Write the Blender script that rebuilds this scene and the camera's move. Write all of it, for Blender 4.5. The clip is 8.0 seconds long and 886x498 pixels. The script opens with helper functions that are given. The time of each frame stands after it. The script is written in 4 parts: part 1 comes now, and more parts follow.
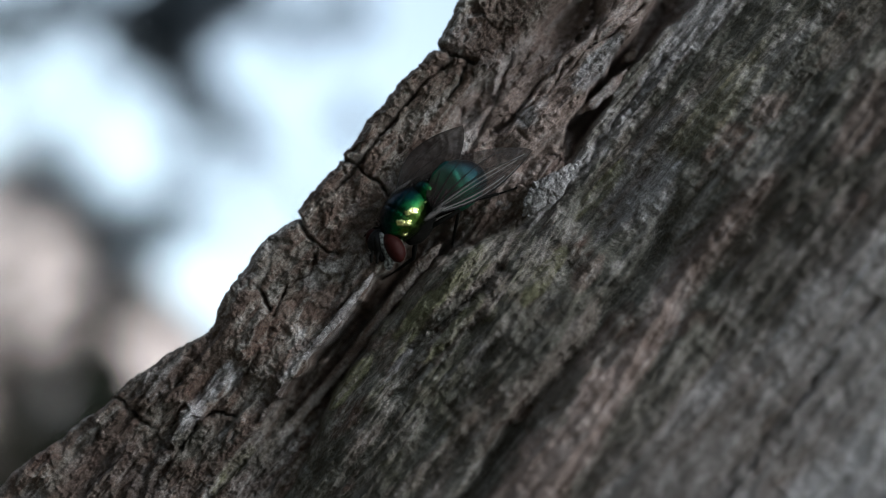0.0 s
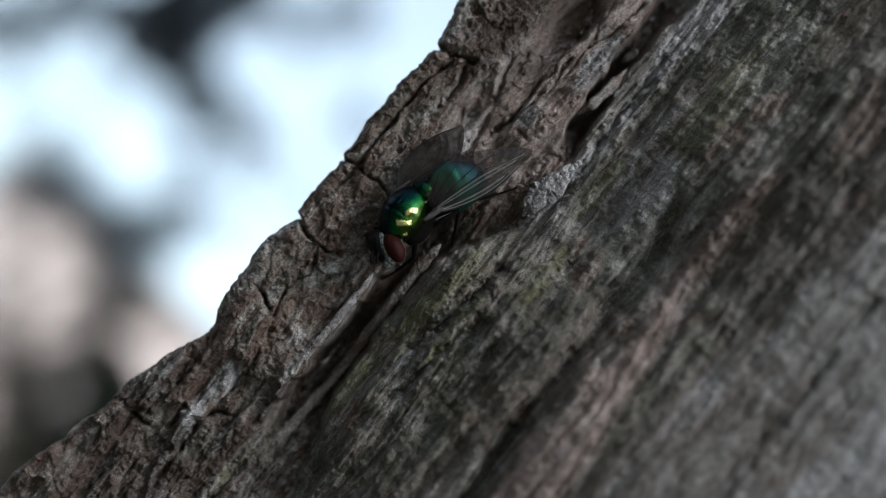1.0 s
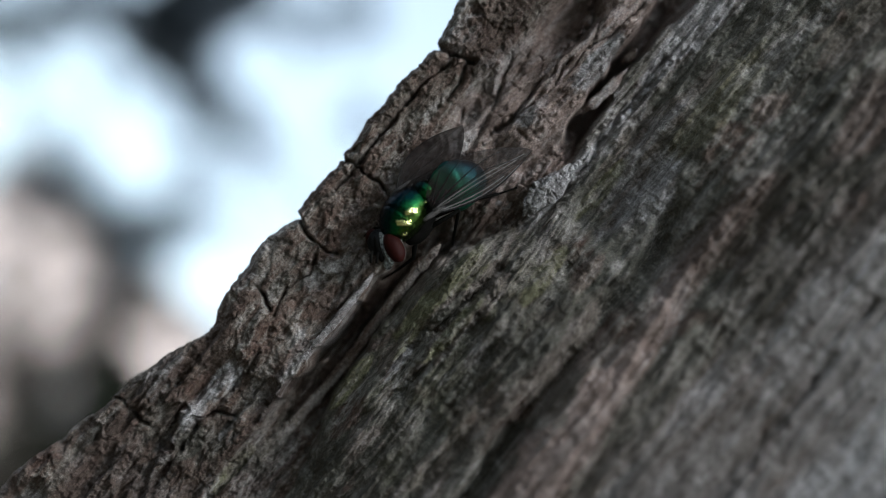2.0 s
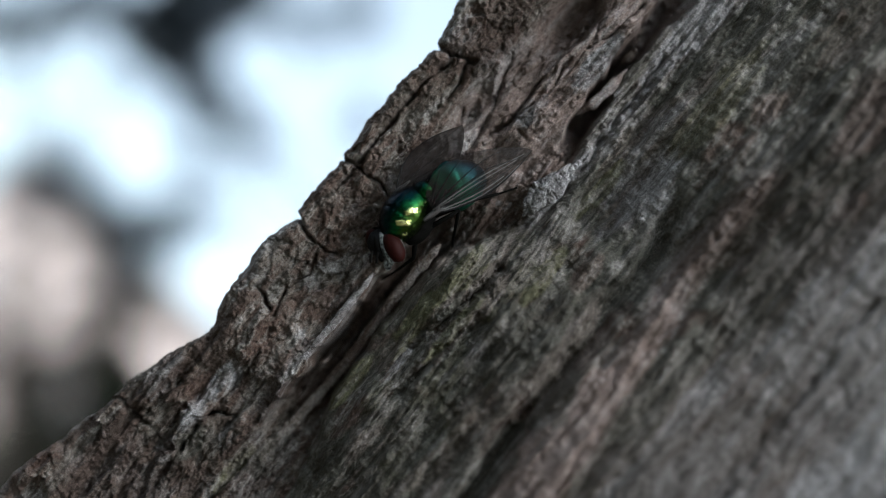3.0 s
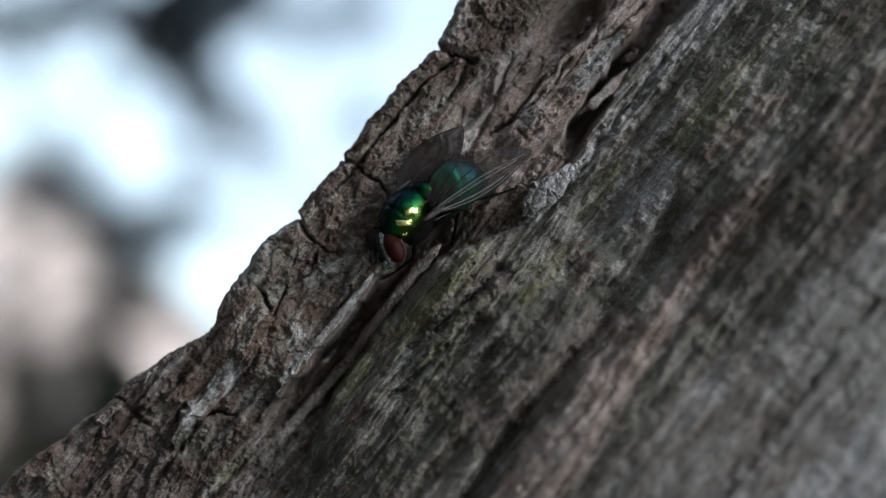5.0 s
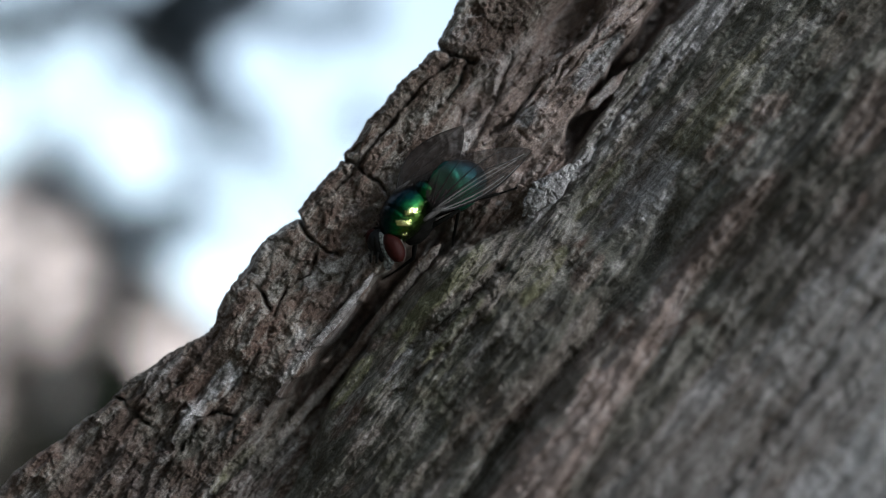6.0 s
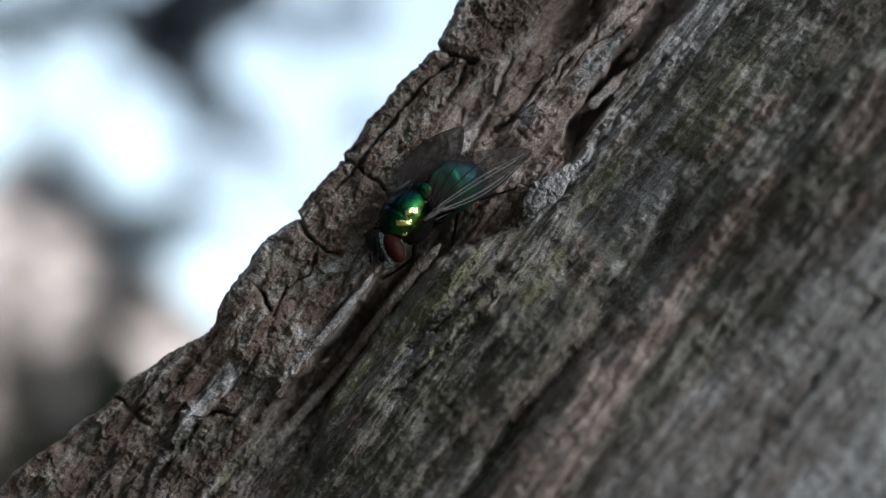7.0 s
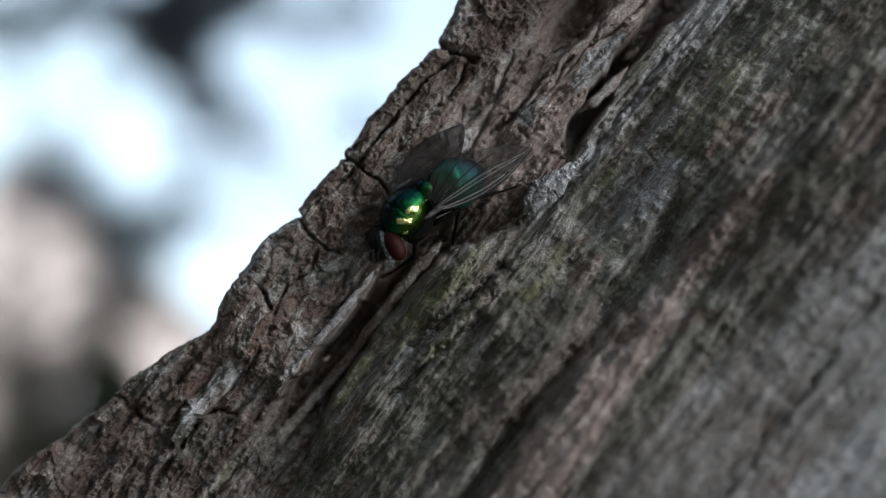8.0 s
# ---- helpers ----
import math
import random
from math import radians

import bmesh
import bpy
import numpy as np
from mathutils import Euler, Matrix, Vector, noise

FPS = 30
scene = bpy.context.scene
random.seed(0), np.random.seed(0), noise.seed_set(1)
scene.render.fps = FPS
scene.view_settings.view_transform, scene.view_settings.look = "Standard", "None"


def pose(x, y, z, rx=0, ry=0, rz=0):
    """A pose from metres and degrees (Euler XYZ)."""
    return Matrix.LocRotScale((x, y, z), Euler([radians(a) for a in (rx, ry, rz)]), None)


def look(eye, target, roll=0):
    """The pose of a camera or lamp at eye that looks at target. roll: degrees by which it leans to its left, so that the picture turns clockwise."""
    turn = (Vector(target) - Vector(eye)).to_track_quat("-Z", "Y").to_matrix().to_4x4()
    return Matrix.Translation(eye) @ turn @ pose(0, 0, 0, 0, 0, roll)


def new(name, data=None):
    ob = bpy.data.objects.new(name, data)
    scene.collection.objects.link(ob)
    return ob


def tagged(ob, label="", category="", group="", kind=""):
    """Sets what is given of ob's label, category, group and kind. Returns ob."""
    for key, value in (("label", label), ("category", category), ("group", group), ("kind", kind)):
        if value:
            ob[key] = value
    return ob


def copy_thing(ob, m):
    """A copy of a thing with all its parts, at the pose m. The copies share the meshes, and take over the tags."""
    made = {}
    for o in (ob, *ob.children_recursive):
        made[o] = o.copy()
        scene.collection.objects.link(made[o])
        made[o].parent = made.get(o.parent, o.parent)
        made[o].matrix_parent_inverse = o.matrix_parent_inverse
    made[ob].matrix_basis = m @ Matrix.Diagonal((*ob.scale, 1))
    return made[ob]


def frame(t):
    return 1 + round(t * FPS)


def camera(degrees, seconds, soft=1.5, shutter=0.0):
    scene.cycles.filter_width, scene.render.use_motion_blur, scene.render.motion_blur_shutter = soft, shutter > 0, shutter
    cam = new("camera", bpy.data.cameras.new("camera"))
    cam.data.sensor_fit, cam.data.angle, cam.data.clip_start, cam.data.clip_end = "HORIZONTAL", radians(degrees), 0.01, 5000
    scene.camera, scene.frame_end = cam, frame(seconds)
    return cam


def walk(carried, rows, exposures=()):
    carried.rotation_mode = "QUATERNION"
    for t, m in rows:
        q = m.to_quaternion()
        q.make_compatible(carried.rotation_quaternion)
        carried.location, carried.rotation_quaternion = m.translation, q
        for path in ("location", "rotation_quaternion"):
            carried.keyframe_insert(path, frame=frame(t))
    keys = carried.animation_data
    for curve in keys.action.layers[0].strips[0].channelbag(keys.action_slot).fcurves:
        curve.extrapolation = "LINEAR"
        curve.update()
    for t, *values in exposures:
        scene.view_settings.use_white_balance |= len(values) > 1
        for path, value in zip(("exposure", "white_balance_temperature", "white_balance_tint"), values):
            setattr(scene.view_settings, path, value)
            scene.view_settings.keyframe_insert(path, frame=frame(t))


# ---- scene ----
# Everything near the lens is laid out in the trunk's own space, in millimetres: x across the bark,
# y away from the lens, z up along the leaning trunk. HOLD puts that space into the world.
MM = 0.001
HOLD = pose(0, 0, 1.30, 18, 0, 0)
RANGE = 73.2
ROLL = 43.0


def eye_at(x, z, dx, dz):
    """The camera's pose: moved by x, z millimetres and aimed dx, dz millimetres beside the fly."""
    m = look((x * MM, -RANGE * MM, z * MM), (dx * MM, 0, dz * MM))
    return HOLD @ m @ pose(0, 0, 0, 0, 0, ROLL)


cam = camera(40.0, 8.0, soft=0.6)
cam.data.dof.use_dof = True
cam.data.dof.focus_distance = (RANGE - 1.6) * MM
cam.data.dof.aperture_fstop = 12.2
walk(cam, [
    (0.00, eye_at(0.000, 0.000, 0.000, 0.000)),
    (0.50, eye_at(0.133, 0.124, 0.000, 0.000)),
    (1.00, eye_at(0.256, 0.239, 0.000, 0.000)),
    (1.50, eye_at(0.324, 0.302, 0.000, 0.000)),
    (3.00, eye_at(0.485, 0.452, 0.000, 0.000)),
    (3.50, eye_at(0.514, 0.478, 0.000, 0.000)),
    (4.00, eye_at(0.514, 0.478, 0.000, 0.000)),
    (4.50, eye_at(0.456, 0.425, 0.000, 0.000)),
    (6.00, eye_at(0.419, 0.390, 0.000, 0.000)),
    (7.00, eye_at(0.390, 0.364, 0.000, 0.000)),
    (7.25, eye_at(0.370, 0.346, 0.000, 0.000)),
    (7.50, eye_at(0.351, 0.328, -0.009, 0.084)),
    (8.00, eye_at(0.324, 0.302, 0.045, -0.098)),
], exposures=[(0.0, 1.10, 6050, 10), (3.0, 1.20, 6050, 10), (8.0, 1.24, 6050, 10)])

# ---- light ----
world = bpy.data.worlds.new("overcast_sky")
scene.world = world
world.use_nodes = True
wn = world.node_tree
sky = wn.nodes.new("ShaderNodeTexSky")
sky.sky_type = "NISHITA"
sky.sun_disc = False
sky.sun_elevation = radians(45)
sky.sun_rotation = radians(157)
sky.dust_density = 3.0
soften = wn.nodes.new("ShaderNodeHueSaturation")
soften.inputs["Saturation"].default_value = 0.32
back = wn.nodes["Background"]
back.inputs["Strength"].default_value = 0.15
wn.links.new(sky.outputs["Color"], soften.inputs["Color"])
haze = wn.nodes.new("ShaderNodeMix")
haze.data_type, haze.blend_type = "RGBA", "MULTIPLY"
haze.inputs["Factor"].default_value = 1.0
haze.inputs["B"].default_value = (0.88, 1.0, 1.02, 1)
wn.links.new(soften.outputs["Color"], haze.inputs["A"])
wn.links.new(haze.outputs["Result"], back.inputs["Color"])

sun_data = bpy.data.lights.new("sun", "SUN")
sun_data.energy, sun_data.angle, sun_data.color = 0.65, radians(14), (1.0, 0.97, 0.92)
sun = new("sun", sun_data)
sun.matrix_world = look((1.6, -3.8, 5.4), (0, 0, 1.3))


# ---- materials ----
def node(nt, kind, **values):
    n = nt.nodes.new(kind)
    for key, value in values.items():
        n.inputs[key.replace("_", " ")].default_value = value
    return n


def material(name, rough=0.8, metal=0.0):
    m = bpy.data.materials.new(name)
    m.use_nodes = True
    nt = m.node_tree
    b = nt.nodes["Principled BSDF"]
    b.inputs["Roughness"].default_value, b.inputs["Metallic"].default_value = rough, metal
    return m, nt, b


def coords(nt, scale=(1, 1, 1), kind="Object", turn=(0, 0, 0)):
    c = nt.nodes.new("ShaderNodeTexCoord")
    mp = nt.nodes.new("ShaderNodeMapping")
    mp.inputs["Scale"].default_value = scale
    mp.inputs["Rotation"].default_value = [radians(a) for a in turn]
    nt.links.new(c.outputs[kind], mp.inputs["Vector"])
    return mp.outputs["Vector"]


def noise_tex(nt, vec, scale, detail=5.0, rough=0.6):
    n = nt.nodes.new("ShaderNodeTexNoise")
    n.inputs["Scale"].default_value, n.inputs["Detail"].default_value, n.inputs["Roughness"].default_value = scale, detail, rough
    nt.links.new(vec, n.inputs["Vector"])
    return n.outputs["Fac"]


def ramp(nt, fac, stops):
    r = nt.nodes.new("ShaderNodeValToRGB")
    while len(r.color_ramp.elements) < len(stops):
        r.color_ramp.elements.new(0.5)
    for e, (p, c) in zip(r.color_ramp.elements, stops):
        e.position, e.color = p, (c, c, c, 1) if isinstance(c, (int, float)) else (*c, 1)
    nt.links.new(fac, r.inputs["Fac"])
    return r.outputs["Color"]


def mix(nt, fac, a, b, mode="MIX"):
    n = nt.nodes.new("ShaderNodeMix")
    n.data_type, n.blend_type = "RGBA", mode
    for socket, value in ((n.inputs["Factor"], fac), (n.inputs["A"], a), (n.inputs["B"], b)):
        if isinstance(value, bpy.types.NodeSocket):
            nt.links.new(value, socket)
        elif isinstance(value, (int, float)):
            socket.default_value = value
        else:
            socket.default_value = (*value, 1)
    return n.outputs["Result"]


def mul(nt, a, b, op="MULTIPLY"):
    n = nt.nodes.new("ShaderNodeMath")
    n.operation, n.use_clamp = op, True
    for socket, value in ((n.inputs[0], a), (n.inputs[1], b)):
        if isinstance(value, bpy.types.NodeSocket):
            nt.links.new(value, socket)
        else:
            socket.default_value = value
    return n.outputs[0]


def bump(nt, b, height, strength, distance):
    n = nt.nodes.new("ShaderNodeBump")
    n.inputs["Strength"].default_value, n.inputs["Distance"].default_value = strength, distance
    nt.links.new(height, n.inputs["Height"])
    nt.links.new(n.outputs["Normal"], b.inputs["Normal"])


def plain(name, color, rough=0.8, metal=0.0, vary=0.25, scale=6.0, relief=0.0, kind="Object", sheen=0.5, band=(0.3, 0.7)):
    """A surface of one colour with mottling at two scales and fine relief."""
    m, nt, b = material(name, rough, metal)
    b.inputs["Specular IOR Level"].default_value = sheen
    v = coords(nt, kind=kind)
    big, fine = noise_tex(nt, v, scale), noise_tex(nt, v, scale * 9, 3)
    both = mix(nt, 0.4, big, fine)
    dark = [c * (1 - vary) for c in color]
    light = [min(1, c * (1 + vary)) for c in color]
    nt.links.new(ramp(nt, both, ((band[0], dark), (band[1], light))), b.inputs["Base Color"])
    if relief:
        bump(nt, b, fine, 0.6, relief)
    return m


def bark_material():
    """Weathered bark: brown grain, moss, bare pale wood and tan inner bark, where the mesh's 'zone' layer has them."""
    m, nt, b = material("weathered_bark", 0.86)
    b.inputs["Specular IOR Level"].default_value = 0.25
    iso = coords(nt, (1, 1, 1))
    turned = coords(nt, turn=(0, 2.2, 0))
    squeeze = nt.nodes.new("ShaderNodeMapping")
    squeeze.inputs["Scale"].default_value = (1, 1, 0.16)
    nt.links.new(turned, squeeze.inputs["Vector"])
    along = squeeze.outputs["Vector"]
    blotch = noise_tex(nt, iso, 420, 5, 0.65)
    grit = noise_tex(nt, iso, 3800, 6, 0.75)
    fibre = noise_tex(nt, along, 2400, 6, 0.7)
    streak = noise_tex(nt, along, 620, 6, 0.65)
    squash = nt.nodes.new("ShaderNodeMapping")
    squash.inputs["Scale"].default_value = (1, 1, 0.38)
    nt.links.new(turned, squash.inputs["Vector"])
    flake = noise_tex(nt, squash.outputs["Vector"], 1500, 6, 0.7)
    zone = nt.nodes.new("ShaderNodeAttribute")
    zone.attribute_name = "zone"
    part_rgb = nt.nodes.new("ShaderNodeSeparateColor")
    nt.links.new(zone.outputs["Color"], part_rgb.inputs["Color"])
    brown = ramp(nt, mix(nt, 0.5, mix(nt, 0.45, blotch, flake), grit), ((0.35, (0.050, 0.033, 0.026)), (0.5, (0.098, 0.067, 0.0535)), (0.64, (0.18, 0.131, 0.108))))
    moss = ramp(nt, mix(nt, 0.5, mix(nt, 0.5, streak, fibre), grit), ((0.31, (0.053, 0.048, 0.038)), (0.5, (0.102, 0.094, 0.078)), (0.69, (0.178, 0.167, 0.145))))
    pale = ramp(nt, mix(nt, 0.4, mix(nt, 0.35, fibre, streak), grit), ((0.35, (0.12, 0.107, 0.105)), (0.5, (0.27, 0.248, 0.245)), (0.65, (0.48, 0.455, 0.455))))
    tan = ramp(nt, mix(nt, 0.45, mix(nt, 0.5, fibre, blotch), grit), ((0.33, (0.125, 0.087, 0.072)), (0.5, (0.22, 0.161, 0.139)), (0.66, (0.35, 0.275, 0.247))))
    olive = ramp(nt, mix(nt, 0.4, mix(nt, 0.5, streak, fibre), grit), ((0.35, (0.072, 0.067, 0.038)), (0.52, (0.165, 0.155, 0.093)), (0.66, (0.28, 0.265, 0.175))))
    ragged = ramp(nt, mix(nt, 0.45, streak, fibre), ((0.38, 0.0), (0.60, 1.0)))

    def where(channel):
        """The zone, with a ragged border where it thins out."""
        return ramp(nt, mul(nt, mul(nt, channel, 0.6), mul(nt, ragged, 0.42), "ADD"), ((0.2, 0.0), (0.76, 1.0)))
    rust = ramp(nt, noise_tex(nt, iso, 330, 6, 0.7), ((0.46, 0.0), (0.60, 1.0)))
    ash = ramp(nt, noise_tex(nt, squash.outputs["Vector"], 560, 6, 0.72), ((0.52, 0.0), (0.66, 1.0)))
    brown = mix(nt, mul(nt, rust, 0.55), brown, mix(nt, 1.0, brown, (0.80, 0.62, 0.56), "MULTIPLY"))
    brown = mix(nt, mul(nt, ash, 0.55), brown, mix(nt, 1.0, brown, (1.55, 1.62, 1.68), "MULTIPLY"))
    pore = ramp(nt, noise_tex(nt, iso, 9000, 4, 0.7), ((0.38, 0.62), (0.5, 1.0), (0.64, 1.5)))
    c = mix(nt, where(part_rgb.outputs["Red"]), brown, moss)
    c = mix(nt, where(zone.outputs["Alpha"]), c, olive)
    c = mix(nt, where(part_rgb.outputs["Blue"]), c, tan)
    c = mix(nt, where(part_rgb.outputs["Green"]), c, pale)
    c = mix(nt, 1.0, c, pore, "MULTIPLY")
    # Per-vertex darkening: painted shade in split, furrow and under the fly, plus darker bark.
    shade_and_tone = nt.nodes.new("ShaderNodeAttribute")
    shade_and_tone.attribute_name = "shade_and_tone"
    c = mix(nt, mul(nt, shade_and_tone.outputs["Fac"], 0.8), c, mix(nt, 1.0, c, (0.42, 0.39, 0.37), "MULTIPLY"))
    nt.links.new(c, b.inputs["Base Color"])
    bump(nt, b, mix(nt, 0.2, mix(nt, 0.42, grit, fibre), pore), 1.0, 0.00022)
    return m


BARK = bark_material()


def meshed(name, verts, faces, mat, smooth=True, parent=None, label=""):
    me = bpy.data.meshes.new(name)
    me.from_pydata(verts, [], faces)
    me.update()
    if smooth:
        me.polygons.foreach_set("use_smooth", [True] * len(me.polygons))
    me.materials.append(mat)
    ob = new(name, me)
    if parent:
        ob.parent = parent
    return tagged(ob, label) if label else ob


def part(name, bm, mat, parent, label=""):
    me = bpy.data.meshes.new(name)
    bmesh.ops.recalc_face_normals(bm, faces=bm.faces)
    for f in bm.faces:
        f.smooth = True
    bm.to_mesh(me)
    bm.free()
    me.materials.append(mat)
    ob = new(name, me)
    ob.parent = parent
    return tagged(ob, label) if label else ob


def tube(points, radii, sides=8):
    """A tapered tube with round ends along points."""
    bm = bmesh.new()
    rings = []
    pts = [Vector(p) for p in points]
    for i, p in enumerate(pts):
        d = (pts[min(i + 1, len(pts) - 1)] - pts[max(i - 1, 0)]).normalized()
        side = d.orthogonal().normalized()
        if i:
            side = (last - d * last.dot(d)).normalized()
        last, other = side, d.cross(side)
        rings.append([bm.verts.new(p + radii[i] * (math.cos(a) * side + math.sin(a) * other)) for a in (2 * math.pi * k / sides for k in range(sides))])
    for r0, r1 in zip(rings, rings[1:]):
        for k in range(sides):
            bm.faces.new((r0[k], r0[(k + 1) % sides], r1[(k + 1) % sides], r1[k]))
    for r, sign in ((rings[0], -1), (rings[-1], 1)):
        tip = bm.verts.new(sum((v.co for v in r), Vector()) / sides + sign * (pts[-1] - pts[-2] if sign > 0 else pts[1] - pts[0]).normalized() * 0.4 * (r[0].co - r[sides // 2].co).length / 2)
        for k in range(sides):
            bm.faces.new((r[k], r[(k + 1) % sides], tip))
    return bm


# ---- numeric noise for the bark's relief ----
def lattice(ix, iy, seed):
    h = (ix.astype(np.int64) * 374761393 + iy.astype(np.int64) * 668265263 + seed * 1442695041) & 0xFFFFFFFF
    h = ((h ^ (h >> 13)) * 1274126177) & 0xFFFFFFFF
    return ((h ^ (h >> 16)) & 0xFFFF) / 32767.5 - 1.0


def value_noise(x, y, seed):
    ix, iy = np.floor(x), np.floor(y)
    fx, fy = x - ix, y - iy
    fx, fy = fx * fx * fx * (fx * (fx * 6 - 15) + 10), fy * fy * fy * (fy * (fy * 6 - 15) + 10)
    a, b = lattice(ix, iy, seed), lattice(ix + 1, iy, seed)
    c, d = lattice(ix, iy + 1, seed), lattice(ix + 1, iy + 1, seed)
    return (a + (b - a) * fx) * (1 - fy) + (c + (d - c) * fx) * fy


def fbm(x, y, seed, octaves=4, gain=0.5):
    total, amp = 0.0, 1.0
    for k in range(octaves):
        c, s = math.cos(0.6 * k), math.sin(0.6 * k)
        total = total + amp * value_noise((c * x - s * y) * 2 ** k + 17.3 * k, (s * x + c * y) * 2 ** k - 9.1 * k, seed + k)
        amp *= gain
    return total


def stretched(x, y, seed, octaves=4, gain=0.55):
    """The same, with its grain kept along y."""
    total, amp = 0.0, 1.0
    for k in range(octaves):
        total = total + amp * value_noise(x * 2 ** k + 11.7 * k, y * 2 ** k - 5.3 * k, seed + k)
        amp *= gain
    return total


def flakes(x, y, seed):
    """Cells of uneven height: each one's own level, its slope, and the distance to its border."""
    ix, iy = np.floor(x), np.floor(y)
    first, second = np.full(x.shape, 9.0), np.full(x.shape, 9.0)
    level, slope = np.zeros(x.shape), np.zeros(x.shape)
    for i in (-1, 0, 1):
        for j in (-1, 0, 1):
            cx, cy = ix + i, iy + j
            dx = cx + 0.5 + 0.42 * lattice(cx, cy, seed) - x
            dy = cy + 0.5 + 0.42 * lattice(cx, cy, seed + 1) - y
            d = np.hypot(dx, dy)
            near = d < first
            second = np.where(near, first, np.minimum(second, d))
            first = np.where(near, d, first)
            level = np.where(near, lattice(cx, cy, seed + 2), level)
            slope = np.where(near, dx * lattice(cx, cy, seed + 3) + dy * lattice(cx, cy, seed + 4), slope)
    return level, slope, second - first


def step(a):
    a = np.clip(a, 0, 1)
    return a * a * (3 - 2 * a)


def course(z, knots):
    """x along the trunk, from knots of (z, x)."""
    ks = sorted(knots)
    return np.interp(z, [k[0] for k in ks], [k[1] for k in ks])


def near_line(x, z, pts):
    """Distance to a polyline of (x, z) points."""
    d = np.full(x.shape, 1e9)
    for (x0, z0), (x1, z1) in zip(pts, pts[1:]):
        ax, az = x1 - x0, z1 - z0
        t = np.clip(((x - x0) * ax + (z - z0) * az) / (ax * ax + az * az), 0, 1)
        d = np.minimum(d, np.hypot(x - x0 - t * ax, z - z0 - t * az))
    return d


# ---- the trunk ----
EDGE = [(30, -9.7), (11.8, -9.33), (9.6, -8.75), (8.95, -8.55), (8.75, -8.1), (8.1, -8.38), (5.9, -8.46), (3.7, -8.35), (2.5, -8.3), (0.1, -8.0), (-0.15, -7.7),
        (-0.4, -7.9), (-1.7, -7.9), (-4.3, -7.75), (-4.6, -7.4), (-4.9, -7.55), (-6.65, -7.93), (-9.0, -7.8), (-10.9, -7.5), (-12.7, -6.95), (-13.4, -6.65),
        (-16.0, -7.5), (-18.9, -8.1), (-20.1, -8.25), (-20.4, -8.0), (-23.2, -8.75), (-29, -9.6)]
SPLIT_LEFT = [(30, -1.4), (20, -0.9), (17, -0.55), (14, -0.25), (12, 0.0), (9, 0.5), (7, 0.2), (5, -0.9), (0, -2.0), (-4, -1.9), (-8, -1.55), (-13.5, -1.2), (-16, -0.9), (-22, -1.1), (-30, -1.2)]
SPLIT_RIGHT = [(30, 1.2), (23, 0.9), (17, 0.6), (14.5, 1.0), (12.7, 1.35), (9.5, 1.9), (7, 2.3), (4.4, 2.5), (2.5, 1.6), (0.65, 0.5), (-1.3, 0.12), (-5, 0.3), (-8.5, 0.62), (-11.3, 1.15), (-15.3, 2.7), (-30, 5.4)]
SPLIT_DEPTH = [(30, 3.0), (16, 4.0), (11, 4.4), (9.8, 2.0), (8.8, 0.3), (6.0, -0.2), (3.0, 0.5), (0, 1.8), (-3, 2.8), (-9, 2.8), (-12, 2.4), (-14.5, 1.2), (-17, 0.2), (-20, -0.1), (-30, -0.2)]
# cracks: points (x, z), width, depth
EDGE_CRACKS = [
    ([(-8.8, 8.8), (-7.6, 8.95), (-6.4, 9.5)], 0.14, 1.20),
    ([(-6.6, 9.4), (-6.1, 8.1), (-5.9, 6.6)], 0.10, 0.60),
    ([(-7.2, 8.6), (-7.7, 6.3), (-7.45, 3.3), (-7.1, 0.4), (-7.4, -3.2)], 0.11, 0.9),
    ([(-8.1, -0.2), (-6.85, 0.15), (-6.1, 0.1), (-5.4, 0.15), (-4.6, 0.2)], 0.08, 0.75),
    ([(-7.7, -4.6), (-6.55, -4.9), (-5.1, -4.95), (-4.5, -4.4)], 0.09, 0.75),
    ([(-6.6, -9.3), (-5.9, -9.4), (-5.1, -9.65)], 0.10, 0.75),
    ([(-5.4, -5.0), (-4.9, -6.6), (-5.2, -8.2), (-4.7, -9.8)], 0.08, 0.45),
    ([(-8.4, -20.2), (-7.3, -19.8), (-6.7, -19.9), (-5.6, -19.85)], 0.12, 0.9),
    ([(-5.0, 11.5), (-3.7, 8.6), (-2.9, 5.5)], 0.11, 0.38),
    ([(-4.9, 7.0), (-4.4, 6.2), (-4.6, 5.0)], 0.10, 0.38),
]
HOLLOW_CRACKS = [
    ([(-3.6, -18.0), (-3.9, -17.4), (-3.2, -16.6), (-2.3, -15.9)], 0.12, 0.8),
    ([(-3.9, -12.0), (-3.4, -15.0), (-3.6, -18.0), (-3.0, -22)], 0.18, 0.5),
    ([(-2.7, 17.0), (-2.5, 12.0), (-2.2, 9.0), (-2.6, 7.0)], 0.12, 0.6),
    ([(-2.1, 13.5), (-1.95, 11.5), (-2.0, 9.5), (-2.4, 7.4)], 0.1, 0.7),
    ([(-1.3, 19.0), (-1.45, 16.6), (-1.75, 14.6)], 0.09, 0.6),
    ([(-1.6, 8.3), (-0.9, 8.2), (-0.6, 9.2)], 0.12, 0.25),
    ([(-3.3, 17.5), (-2.7, 16.0), (-2.9, 15.0)], 0.3, 0.9),
]
